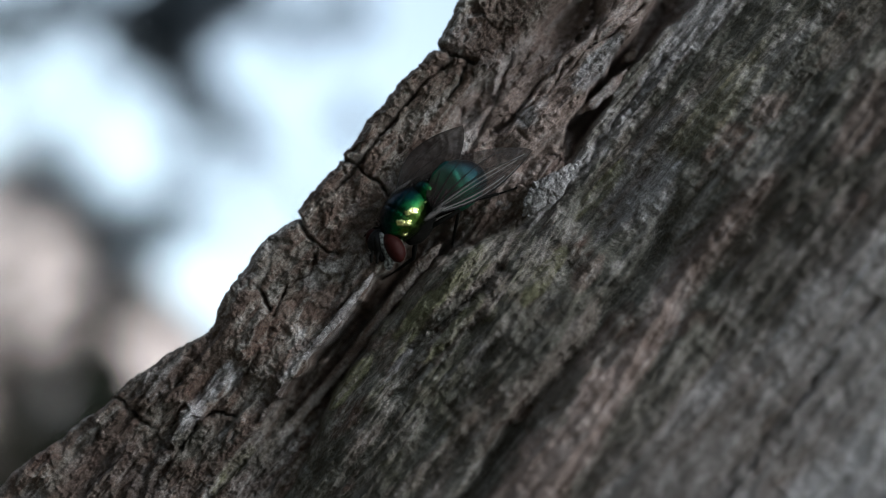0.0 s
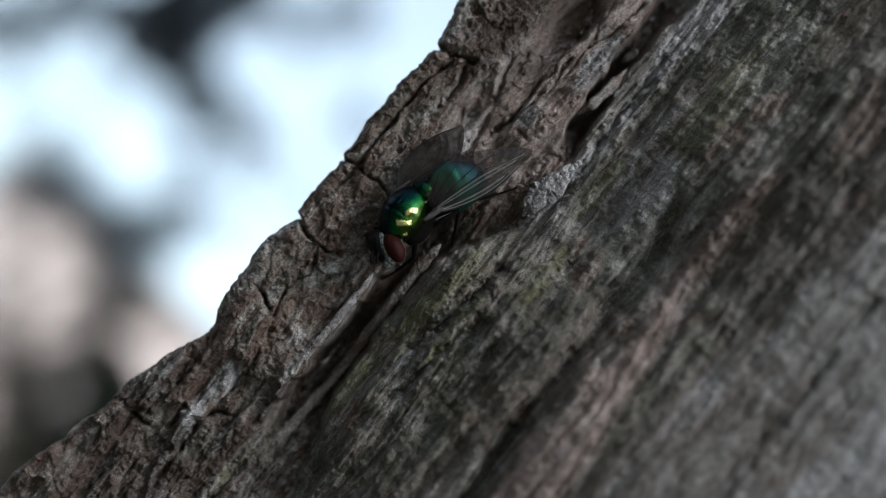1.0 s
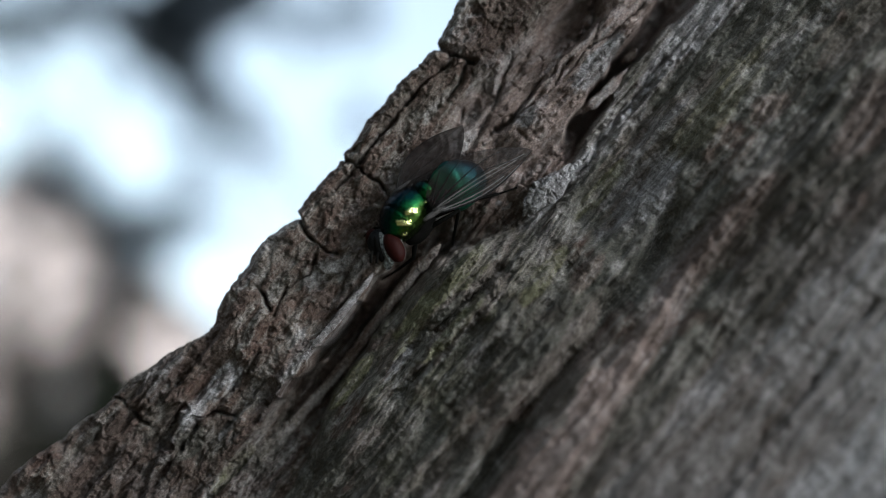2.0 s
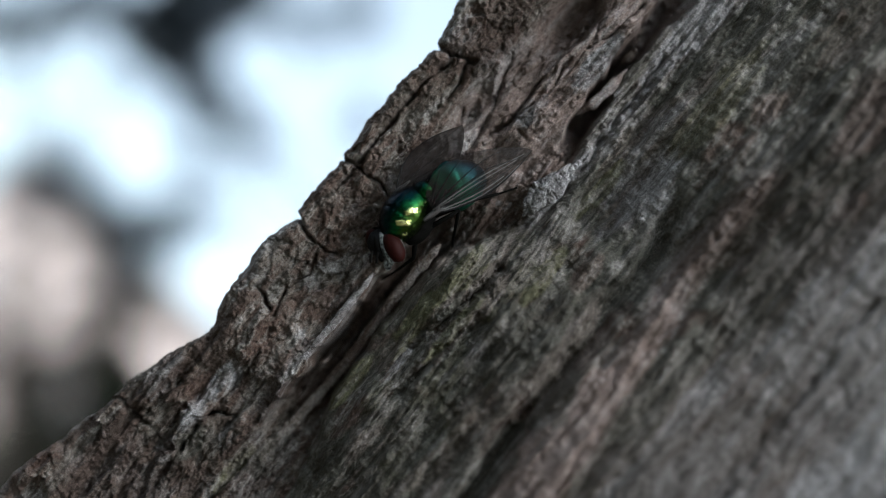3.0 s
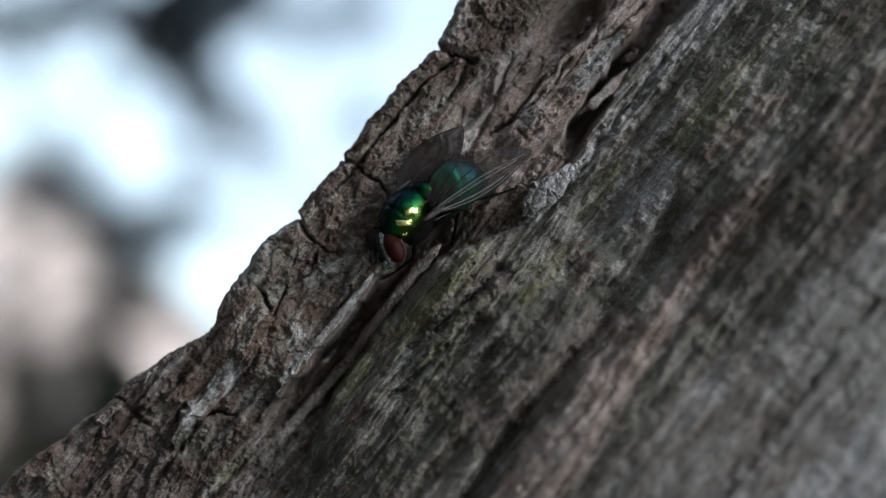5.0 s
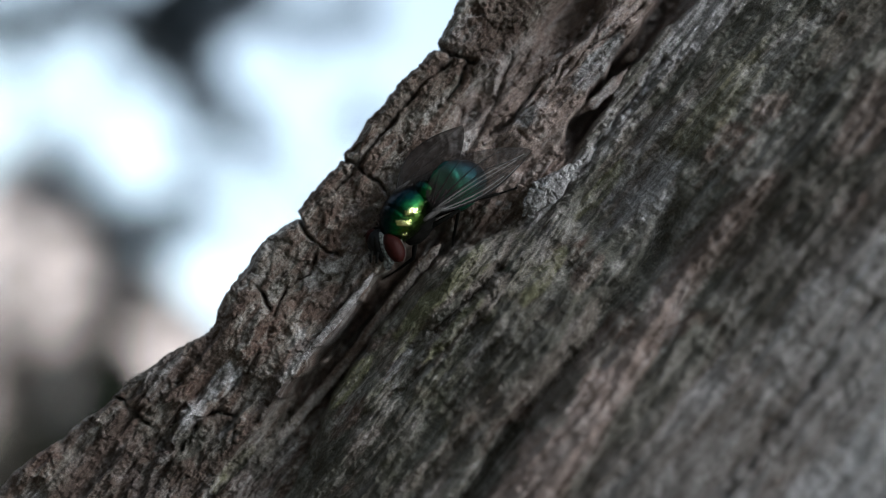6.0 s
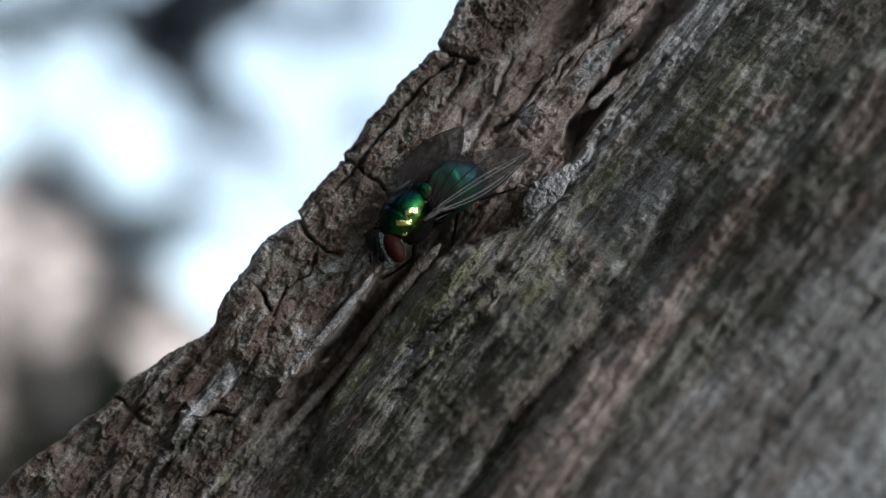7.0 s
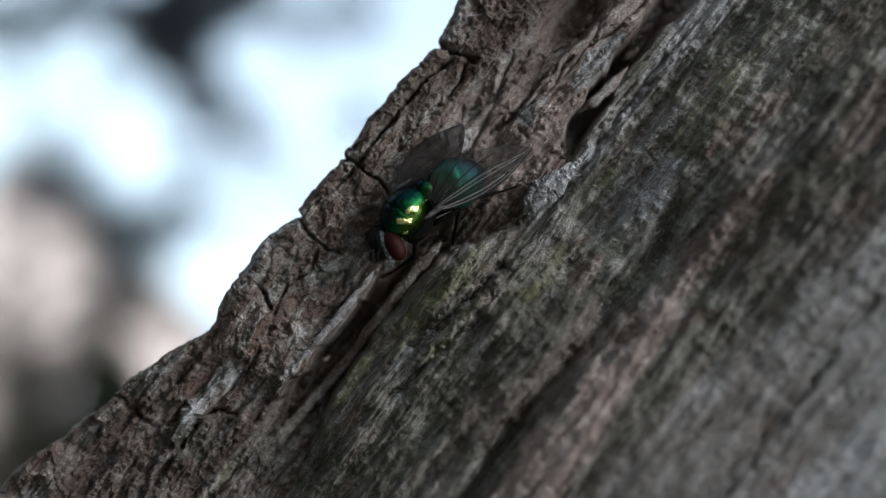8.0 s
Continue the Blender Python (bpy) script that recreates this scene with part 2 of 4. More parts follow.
RIDGE_CRACKS = [
    ([(2.0, 17.5), (2.2, 14.0), (2.55, 11.5), (2.9, 9.0)], 0.14, 0.8),
    ([(4.3, -1.5), (4.05, -4.5), (3.95, -6.4), (3.7, -8.5)], 0.2, 0.6),
    ([(3.3, 1.6), (3.1, 0.2), (3.05, -1.8), (2.95, -3.8), (2.7, -5.6)], 0.26, 0.9),
    ([(6.8, 1.0), (6.7, -3.0), (7.2, -8.0)], 0.3, 0.3),
    ([(18.6, 13.6), (18.8, 11.2), (19.2, 7.6), (19.3, 4.0), (19.6, 0.0)], 0.10, 0.5),
]
RIDGES = [  # points, width, height
    ([(10.2, 14.6), (10.5, 11.1), (10.8, 7.2), (11.3, 4.2)], 0.35, 0.55),
    ([(-0.75, 17.5), (-0.8, 14.0), (-0.75, 11.0), (-1.2, 8.8)], 0.55, 0.7),
    ([(-2.2, 19.5), (-1.9, 15.5), (-2.6, 12.0)], 0.5, 0.35),
    ([(-5.0, 10.4), (-4.4, 9.2), (-4.3, 8.0)], 0.22, 0.5),
    ([(-2.0, -3.8), (-1.75, -7.5), (-1.6, -10.7), (-1.5, -13.6)], 0.34, 0.4),
    ([(-5.3, -9.9), (-4.9, -11.2), (-4.3, -12.6)], 0.5, 0.4),
    ([(-6.2, -10.4), (-6.0, -12.6)], 0.7, 0.45),
    ([(1.5, 1.5), (1.5, -0.9), (2.1, -3.2)], 0.5, 0.8),
    ([(3.8, 0.5), (3.65, -2.5), (3.6, -6.0)], 0.4, 0.55),
    ([(5.5, 5.2), (5.4, 2.0), (5.9, -1.0)], 0.6, 0.5),
    ([(1.6, 13.0), (2.05, 10.5), (2.6, 8.4)], 0.40, 0.7),
    ([(2.6, 19.0), (2.7, 15.6), (2.95, 12.0)], 0.3, 0.6),
]
# patches of each zone: x, z, half-width, half-length, strength
MOSS = [
    (-5.3, 9.1, 0.5, 0.7, 0.9), (-0.5, 12.4, 0.5, 0.5, 0.6), (-3.2, -18.6, 0.9, 1.2, 0.9), (0.6, -15.6, 0.9, 2.6, 0.7),
    (1.0, 15.5, 0.7, 1.3, 0.7), (13.6, 3.0, 1.3, 4.5, 0.9), (14.6, 9.0, 1.4, 4.0, 0.7),
]
BARE_WOOD = [
    (24.5, 4.5, 3.0, 6.0, 0.95), (6.2, 10.0, 1.5, 3.2, 0.62), (4.4, 13.5, 0.7, 3.0, 0.45),
    (-4.1, -15.0, 0.8, 1.6, 0.8), (-4.2, -17.2, 0.6, 1.3, 0.65), (-7.2, -17.2, 0.7, 1.8, 0.4), (-4.0, -20.2, 0.6, 1.0, 0.4),
    (-0.8, 14.2, 0.6, 2.4, 0.9), (-1.7, 9.2, 0.6, 0.9, 0.6), (1.9, 20.2, 1.1, 4.0, 1.3), (-4.0, 6.6, 0.8, 1.3, 0.2),
    (-3.4, 5.0, 0.5, 0.6, 0.5), (22.0, -1.0, 3.0, 5.0, 0.55), (2.6, -6.4, 0.35, 1.8, 0.8), (5.5, -3.0, 0.4, 1.0, 0.5),
]
INNER_BARK = [
    (11.7, 0.0, 0.9, 2.8, 1.4), (12.3, -5.6, 1.5, 4.2, 1.4), (10.7, 8.2, 0.4, 3.0, 1.2), (10.6, 13.0, 0.5, 2.6, 1.0),
    (12.2, 21.0, 1.0, 3.6, 0.61), (8.1, 18.8, 0.8, 1.3, 0.54), (-5.9, -23.5, 1.6, 3.0, 0.48), (-4.0, 9.8, 1.5, 2.5, 0.41),
    (10.0, 2.0, 0.4, 1.6, 0.48), (7.0, 4.8, 0.5, 1.5, 0.41), (0.1, 6.0, 1.1, 1.8, 1.0),
]
LICHEN = [
    (2.0, 0.3, 0.85, 1.5, 1.6), (1.5, -3.6, 0.6, 2.4, 1.4), (1.35, -9.5, 0.5, 2.2, 1.2), (-0.2, -18.5, 0.4, 2.0, 1.1), (4.5, 8.8, 0.5, 2.4, 0.9), (6.0, 17.0, 0.9, 4.0, 0.55),
    (1.7, -1.2, 0.45, 1.9, 1.2), (3.65, -3.2, 0.42, 3.0, 1.3), (5.4, 2.8, 0.5, 2.2, 1.3), (2.2, -5.0, 0.3, 2.6, 0.8),
]
# Darker bark, plus shade painted in the split, grooves and under the fly.
SHADE_AND_TONE = [
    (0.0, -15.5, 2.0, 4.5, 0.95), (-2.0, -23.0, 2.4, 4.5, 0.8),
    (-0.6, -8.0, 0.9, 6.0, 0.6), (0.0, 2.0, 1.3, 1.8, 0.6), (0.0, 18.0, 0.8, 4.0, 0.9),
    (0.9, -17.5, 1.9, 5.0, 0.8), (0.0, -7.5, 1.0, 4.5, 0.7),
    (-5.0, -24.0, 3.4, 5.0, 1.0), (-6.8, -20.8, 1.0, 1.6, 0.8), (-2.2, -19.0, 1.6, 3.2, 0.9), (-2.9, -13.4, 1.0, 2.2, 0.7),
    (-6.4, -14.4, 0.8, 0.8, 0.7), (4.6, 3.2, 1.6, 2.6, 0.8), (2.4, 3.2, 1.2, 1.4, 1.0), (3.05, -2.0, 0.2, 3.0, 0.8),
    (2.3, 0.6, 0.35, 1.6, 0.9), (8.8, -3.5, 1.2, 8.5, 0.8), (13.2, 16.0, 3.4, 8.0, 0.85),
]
# More darker patches; those in the upper hollow paint its shade.
DARK_PATCHES = [
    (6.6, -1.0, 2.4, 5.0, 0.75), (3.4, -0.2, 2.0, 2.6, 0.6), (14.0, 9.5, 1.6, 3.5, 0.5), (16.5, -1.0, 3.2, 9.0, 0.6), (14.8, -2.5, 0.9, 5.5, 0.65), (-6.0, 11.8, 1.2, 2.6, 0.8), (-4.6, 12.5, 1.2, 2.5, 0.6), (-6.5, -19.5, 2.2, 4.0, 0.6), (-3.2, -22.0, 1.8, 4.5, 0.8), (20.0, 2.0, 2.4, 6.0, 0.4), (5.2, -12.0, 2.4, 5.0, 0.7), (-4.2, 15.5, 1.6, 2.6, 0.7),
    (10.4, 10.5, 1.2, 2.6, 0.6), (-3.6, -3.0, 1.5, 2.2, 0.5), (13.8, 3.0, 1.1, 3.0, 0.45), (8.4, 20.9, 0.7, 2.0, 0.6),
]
DARK_FURROW = [(30, 5.5), (16, 7.0), (12.7, 7.6), (6.9, 9.2), (2.2, 9.6), (-5.4, 10.0), (-8.1, 10.3), (-30, 11.5)]
SLAB_EDGE = [(6, -2.0), (8.5, -2.25), (11, -2.5), (14, -2.8), (17, -3.4), (22, -4.2), (30, -5.5)]
TAN_RIB = [(30, 12.3), (22, 11.9), (18, 11.3), (14.6, 10.2), (11.1, 10.5), (7.2, 10.8), (1.2, 12.0), (-3.3, 12.2), (-6.4, 12.1), (-30, 13.5)]


def bark_relief(x, z, inside):
    """Depth (mm, away from the lens) of the bark and its zones: moss, pale bare wood, tan inner bark, olive lichen."""
    sl = course(z, SPLIT_LEFT) + 0.16 * fbm(z / 1.1, z * 0, 41, 3)
    sr = course(z, SPLIT_RIGHT) + 0.16 * fbm(z / 1.3, z * 0 + 3, 42, 3)
    sheared = x + 0.05 * z
    raked = x + 0.045 * z
    # bark plate beside the split: flakes at two sizes, crumbs and grit
    lumps = fbm(x / 1.5, z / 2.0, 1, 4, 0.55)
    grit = fbm(x / 0.30, z / 0.36, 7, 4, 0.7)
    folds = stretched(sheared / 0.8, z / 3.6, 13, 5, 0.58)
    warp_x, warp_z = fbm(x / 0.9, z / 1.1, 151, 4, 0.6), fbm(x / 0.9, z / 1.1, 157, 4, 0.6)
    big, big_slope, big_gap = flakes((sheared + 0.55 * warp_x) / 1.9, (z + 0.8 * warp_z) / 3.1, 161)
    small, small_slope, small_gap = flakes((sheared + 0.28 * warp_z) / 0.52, (z + 0.5 * warp_x) / 1.45, 171)
    crumb, crumb_slope, crumb_gap = flakes((x + 0.10 * warp_x) / 0.22, (z + 0.12 * warp_z) / 0.28, 181)
    pits = np.maximum(fbm(x / 0.40, z / 0.55, 17, 4, 0.62) - 0.42, 0)
    low = step((-11 - z) / 4)
    ledge = fbm((x + 0.35 * z) / 2.6, (z - 0.5 * x) / 3.4, 191, 5, 0.55)
    plate = 0.14 * lumps + 0.035 * grit + 0.17 * folds + (0.14 + 0.22 * low) * ledge
    plate = plate + (0.16 + 0.14 * low) * step((ledge - 0.10) / 0.05) - 0.16 * step((ledge + 0.38) / 0.05) + low * 0.38 * np.abs(folds)
    plate = plate + 0.13 * big + 0.16 * big_slope + 0.06 * small + 0.11 * small_slope + 0.014 * crumb + 0.035 * crumb_slope
    plate = plate + 0.10 * np.exp(-(big_gap / 0.03) ** 2) * step((warp_z + 0.1) / 0.3) + 0.07 * pits
    plate = plate + 1.5 * (1 - np.sqrt(1 - (1 - np.clip(inside / 1.2, 0, 1)) ** 2))
    plate = plate - 0.35 - 0.45 * step((-6 - z) / 6)
    rim = np.exp(-((inside - 0.6) / 0.42) ** 2) * step((z + 8) / 4) * step((14 - z) / 3)
    plate = plate - 0.28 * rim
    # upper hollow behind the fly with long splinters
    hollow = step((z - 4.5) / 3) * step((x + 5.6) / 0.9)
    bowl = np.exp(-((x + 3.9) / 1.1) ** 2 - ((z - 15.5) / 3.2) ** 2)
    slabs = stretched((x - 0.16 * z) / 1.15, z / 7.0, 51, 5, 0.5)
    slab_x = course(z, SLAB_EDGE) + 0.10 * fbm(z / 0.9, z * 0 + 5, 45, 4, 0.6)
    slab = step((x - slab_x) / 0.14) * step((z - 6.5) / 1.5)
    fibres = stretched((x - 0.10 * z) / 0.26, z / 3.0, 57, 5, 0.6)
    calm = 0.55 + 0.40 * slabs + 0.08 * lumps + 0.02 * grit + 0.16 * step((slabs - 0.15) / 0.05) * (1 - slab) - 0.70 * slab + 0.09 * fibres
    calm = calm + (1 - slab) * (0.16 * folds + 0.10 * big_slope + 0.07 * small)
    calm = calm + (0.06 * small_slope + 0.02 * crumb_slope) * (1 - 0.8 * slab) + 0.30 * slab * np.exp(-(np.abs(x - slab_x - 1.05 - 0.1 * fibres) / 0.06) ** 1.3) * step((z - 12) / 1)
    plate = plate * (1 - 0.92 * hollow) + hollow * calm + 2.0 * bowl
    # the split
    floor_depth = course(z, SPLIT_DEPTH) + 0.34 * stretched(sheared / 0.5, z / 3.5, 31, 5, 0.6) + 0.05 * grit + 0.05 * crumb_slope + 0.11 * small + 0.20 * small_slope + 0.16 * big_slope + 0.25 * fbm(x / 1.1, z / 1.6, 33, 4)
    wall = step((x - sl) / 0.5)
    depth = plate * (1 - wall) + floor_depth * wall
    # wood beyond the split, bulging towards the lens
    t = np.maximum(x - sr, 0)
    ribs = stretched(raked / 1.25, z / 8.5, 61, 5, 0.6)
    fine = stretched(raked / 0.36, z / 2.2, 71, 4, 0.62)
    lump = fbm(raked / 2.6, z / 5.0, 81, 4, 0.55)
    grow = step(t / 1.5) * (1 - 0.8 * step((x - 12.5) / 4))
    beyond = 0.45 * np.exp(-t / 0.5) - 19.0 * (1 - np.exp(-t / 36)) - 2.2 * (1 - np.exp(-(t / 8) ** 2)) + grow * (0.40 * ribs + 0.25 * lump) + 0.18 * fine * (1 - 0.4 * step((x - 12.5) / 4)) + 0.05 * grit
    beyond = beyond - 1.7 * (1 - np.exp(-t / 1.6)) * np.exp(-t / 5) * step((z + 19) / 7) * step((5.5 - z) / 4)
    furrow_x = course(z, DARK_FURROW) + 0.2 * fbm(z / 2.0, z * 0 + 11, 43, 3)
    furrow = np.exp(-((x - furrow_x) / 0.62) ** 2) * step((13 - z) / 3) * (0.6 + 0.4 * step((3 - z) / 6))
    rib = np.exp(-((x - course(z, TAN_RIB)) / 0.8) ** 2)
    beyond = beyond + 2.1 * furrow - 0.35 * rib
    beyond = beyond - 0.1 * np.exp(-((x - 15.7) / 0.35) ** 2 - ((z - 5.7) / 0.5) ** 2)
    beyond = beyond + 0.2 * np.exp(-((x - 9.1) / 0.45) ** 2 - ((z - 10.8) / 1.2) ** 2)
    beyond = beyond + 0.12 * stretched(sheared / 0.17, z / 3.2, 131, 3, 0.6) * step((3.3 - x) / 0.6) * step((z - 6) / 2)
    beyond = beyond + 0.62 * np.minimum(t, 2.2) * np.exp(-np.maximum(t - 2.2, 0) / 8) * step((z - 5) / 3)
    over = step((x - sr + 0.15) / 0.35)
    depth = depth * (1 - over) + beyond * over
    for table, sign in ((EDGE_CRACKS + HOLLOW_CRACKS + RIDGE_CRACKS, 1), (RIDGES, -1)):
        for pts, width, deep in table:
            xs, zs = [p[0] for p in pts], [p[1] for p in pts]
            m = (x > min(xs) - 2) & (x < max(xs) + 2) & (z > min(zs) - 2) & (z < max(zs) + 2)
            wob = (0.10 + 0.35 * width) * fbm(x[m] / 0.8, z[m] / 1.1, 91, 5, 0.6)
            d = near_line(x[m] + wob, z[m] - wob, pts)
            vary = 1 + (0.45 * fbm(x[m] / 0.6, z[m] / 1.0, 95, 4, 0.6) if sign > 0 else 0.18 * stretched(x[m] / 0.3, z[m] / 3.0, 95, 4, 0.6))
            depth[m] = depth[m] + sign * deep * vary * np.exp(-(d / width) ** 1.3)
    patch = fbm(raked / 3.0, z / 5.0, 101, 4, 0.6)
    spots = fbm(raked / 0.9, z / 2.2, 103, 4, 0.65)
    moss = over * step((patch + 1.1) / 0.7) * (1 - 0.3 * step((x - 13) / 4))
    moss = np.maximum(moss, 0.35 * step((patch - 0.3) / 0.3) * (1 - over))
    strip = over * step((z - 7) / 2) * step((3.35 + 0.3 * spots - x) / 0.3)
    seam = over * np.exp(-((x - 2.62 - 0.12 * fibres + 0.03 * (z - 8)) / 0.30) ** 2) * step((z - 3.5) / 2)
    pale = np.maximum(np.maximum(0.55 * strip, 1.7 * seam), over * step((x - 12.5) / 4) * 0.42)
    pale = np.maximum(pale, (1 - over) * 0.28 * step((fbm(x / 1.6, z / 3.2, 111, 3) - 0.32) / 0.25))
    tan = np.maximum(hollow * (1 - over) * (0.85 + 0.25 * spots + 0.25 * slab), over * step((x - 12.5) / 4) * 0.3)
    tan = np.maximum(tan, over * 1.45 * np.exp(-((x - course(z, TAN_RIB) - 0.25) / 1.0) ** 4) * (0.55 + 0.45 * step((2.5 - z) / 3)) * step((17 - z) / 4))
    drift = fbm(raked / 1.8, z / 6.0, 211, 4, 0.6)
    tan = np.maximum(tan, 0.32 * over * step((drift - 0.18) / 0.25))
    pale = np.maximum(pale, 0.12 * over * step((-drift - 0.30) / 0.25))
    tan = np.maximum(tan, 0.4 * strip)
    olive = over * step((spots - 0.15) / 0.3) * step((9 - x) / 3) * step((z + 16) / 6) * step((7 - z) / 4) * 0.35
    olive = np.maximum(olive, 0.5 * strip * (1 - np.clip(seam, 0, 1)))
    # Shade painted into the colour along the furrow.
    furrow_shade = 0.5 * over * np.exp(-((x - furrow_x) / 0.75) ** 2) * step((12.5 - z) / 3)
    zones = [moss, pale, tan, olive, furrow_shade]
    for zone, (px, pz, rx, rz, strength) in [(k, row) for k, rows in enumerate((MOSS, BARE_WOOD, INNER_BARK, LICHEN, SHADE_AND_TONE + DARK_PATCHES)) for row in rows]:
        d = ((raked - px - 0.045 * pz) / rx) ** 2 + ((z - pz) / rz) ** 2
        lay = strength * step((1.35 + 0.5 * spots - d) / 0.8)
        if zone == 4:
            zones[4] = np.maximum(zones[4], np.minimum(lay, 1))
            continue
        for k in range(4):
            zones[k] = np.maximum(zones[k], lay) if k == zone else zones[k] * (1 - 0.8 * np.clip(lay, 0, 1))
    return depth, np.stack(zones, -1)


def sheet(name, verts, quads, zone, parent, label=""):
    """One piece of the trunk's skin, with only the corners that its faces use."""
    used, flat = np.unique(quads, return_inverse=True)
    me = bpy.data.meshes.new(name)
    me.vertices.add(len(used))
    me.vertices.foreach_set("co", (verts[used] * MM).astype(np.float32).ravel())
    me.loops.add(quads.size)
    me.loops.foreach_set("vertex_index", flat.astype(np.int32).ravel())
    me.polygons.add(len(quads))
    me.polygons.foreach_set("loop_start", np.arange(0, quads.size, 4, dtype=np.int32))
    me.polygons.foreach_set("use_smooth", np.ones(len(quads), dtype=bool))
    me.update(calc_edges=True)
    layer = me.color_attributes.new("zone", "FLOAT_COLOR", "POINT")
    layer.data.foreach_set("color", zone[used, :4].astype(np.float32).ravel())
    # Darkening layer, painted shade included.
    shade_and_tone = me.attributes.new("shade_and_tone", "FLOAT", "POINT")
    shade_and_tone.data.foreach_set("value", zone[used, 4].astype(np.float32))
    me.materials.append(BARK)
    ob = new(name, me)
    ob.parent = parent
    return tagged(ob, label) if label else ob


def build_trunk():
    holder = tagged(new("tree"), "leaning tree with split, flaking grey-brown bark and mossy bare wood", "tree")
    holder.matrix_world = HOLD
    fine = np.arange(-33, 33.01, GRAIN)
    low = -33 - np.geomspace(0.3, 1360, 34)
    high = 33 + np.geomspace(0.3, 1900, 34)
    zs = np.concatenate([low[::-1], fine, high])
    us = np.concatenate([np.linspace(0, 1.3, 26) * np.linspace(0.25, 1, 26), np.arange(1.36, 13.5, GRAIN), np.arange(13.5, 36, GRAIN * 1.7), np.arange(36.3, 44, 0.4)])
    z2, u2 = np.meshgrid(zs, us, indexing="ij")
    zc = np.clip(z2, -36, 36)
    edge = course(zc, EDGE) - 0.30 + 0.11 * fbm(zc / 0.9, zc * 0 + 7, 5, 4, 0.6)
    x2 = edge + u2
    depth, zone = bark_relief(x2, z2 * 1.0, u2)
    front = np.stack([x2, depth, z2], -1)
    # the rest of the round, behind what faces the lens
    nb = 44
    a = np.linspace(0, 1, nb + 2)[1:-1]
    loop = np.array([(x2[0, -1], -7.5), (52, -4), (66, 12), (74, 42), (66, 78), (38, 98), (12, 92), (-1, 62), (-4, 32), (-6, 10), (-7.6, 3.0)])
    k = np.linspace(0, 1, len(loop))
    bx, by = np.interp(a, k, loop[:, 0]), np.interp(a, k, loop[:, 1])
    rest = np.zeros((len(zs), nb, 3))
    blend = np.linspace(0, 1, nb)
    rest[:, :, 0] = bx + (x2[:, -1:] - loop[0, 0]) * (1 - blend) + (x2[:, :1] + 8.2) * blend ** 4
    ridges = stretched(np.tile(np.arange(nb) * 0.9, (len(zs), 1)), np.tile(zs[:, None] / 18, (1, nb)), 121, 4)
    rest[:, :, 1] = by + 1.3 * ridges * np.sin(np.pi * a) ** 0.5
    rest[:, :, 2] = zs[:, None]
    every = np.concatenate([front, rest], 1)
    # taper upward, flare towards the ground
    grow = np.where(zs < -33, 1 + 0.5 * (np.maximum(-33 - zs, 0) / 1340) ** 2.2, 1 - 0.45 * np.clip((zs - 33) / 1900, 0, 1))
    every[:, :, 0] = 33 + (every[:, :, 0] - 33) * grow[:, None]
    every[:, :, 1] = 45 + (every[:, :, 1] - 45) * grow[:, None]
    rows, cols = every.shape[:2]
    idx = np.arange(rows * cols).reshape(rows, cols)
    nxt = np.roll(idx, -1, axis=1)
    quads = np.stack([idx[:-1], nxt[:-1], nxt[1:], idx[1:]], -1)
    full = np.zeros((rows, cols, 5))
    full[:, :zone.shape[1]] = zone
    verts, colours = every.reshape(-1, 3), full.reshape(-1, 5)
    # bark plates left of the split, parted at the cross cracks; the ridge right of it; the trunk itself
    kind = np.zeros((rows - 1, cols), dtype=int)
    zq, xq = z2[:-1], x2[:-1]
    left = (xq < course(zq, SPLIT_LEFT) + 0.1) & (np.abs(zq) < 33)
    cuts = np.array([-20.0, -9.5, -4.75 , -0.05, 9.0])
    front_cols = xq.shape[1]
    kind[:, :front_cols] = np.where(left, 2 + np.searchsorted(cuts, zq), kind[:, :front_cols])
    right = (xq > course(zq, SPLIT_RIGHT) + 0.05) & (np.abs(zq) < 33)
    kind[:, :front_cols] = np.where(right, 1, kind[:, :front_cols])
    sheet("trunk", verts, quads[kind == 0], colours, holder)
    sheet("wood_ridge", verts, quads[kind == 1], colours, holder, "mossy grey-green weathered wood ridge")
    for n in range(2, 8):
        sheet("bark_plate", verts, quads[kind == n], colours, holder, "cracked brown bark plate")
    return holder


GRAIN = 0.055
trunk = build_trunk()


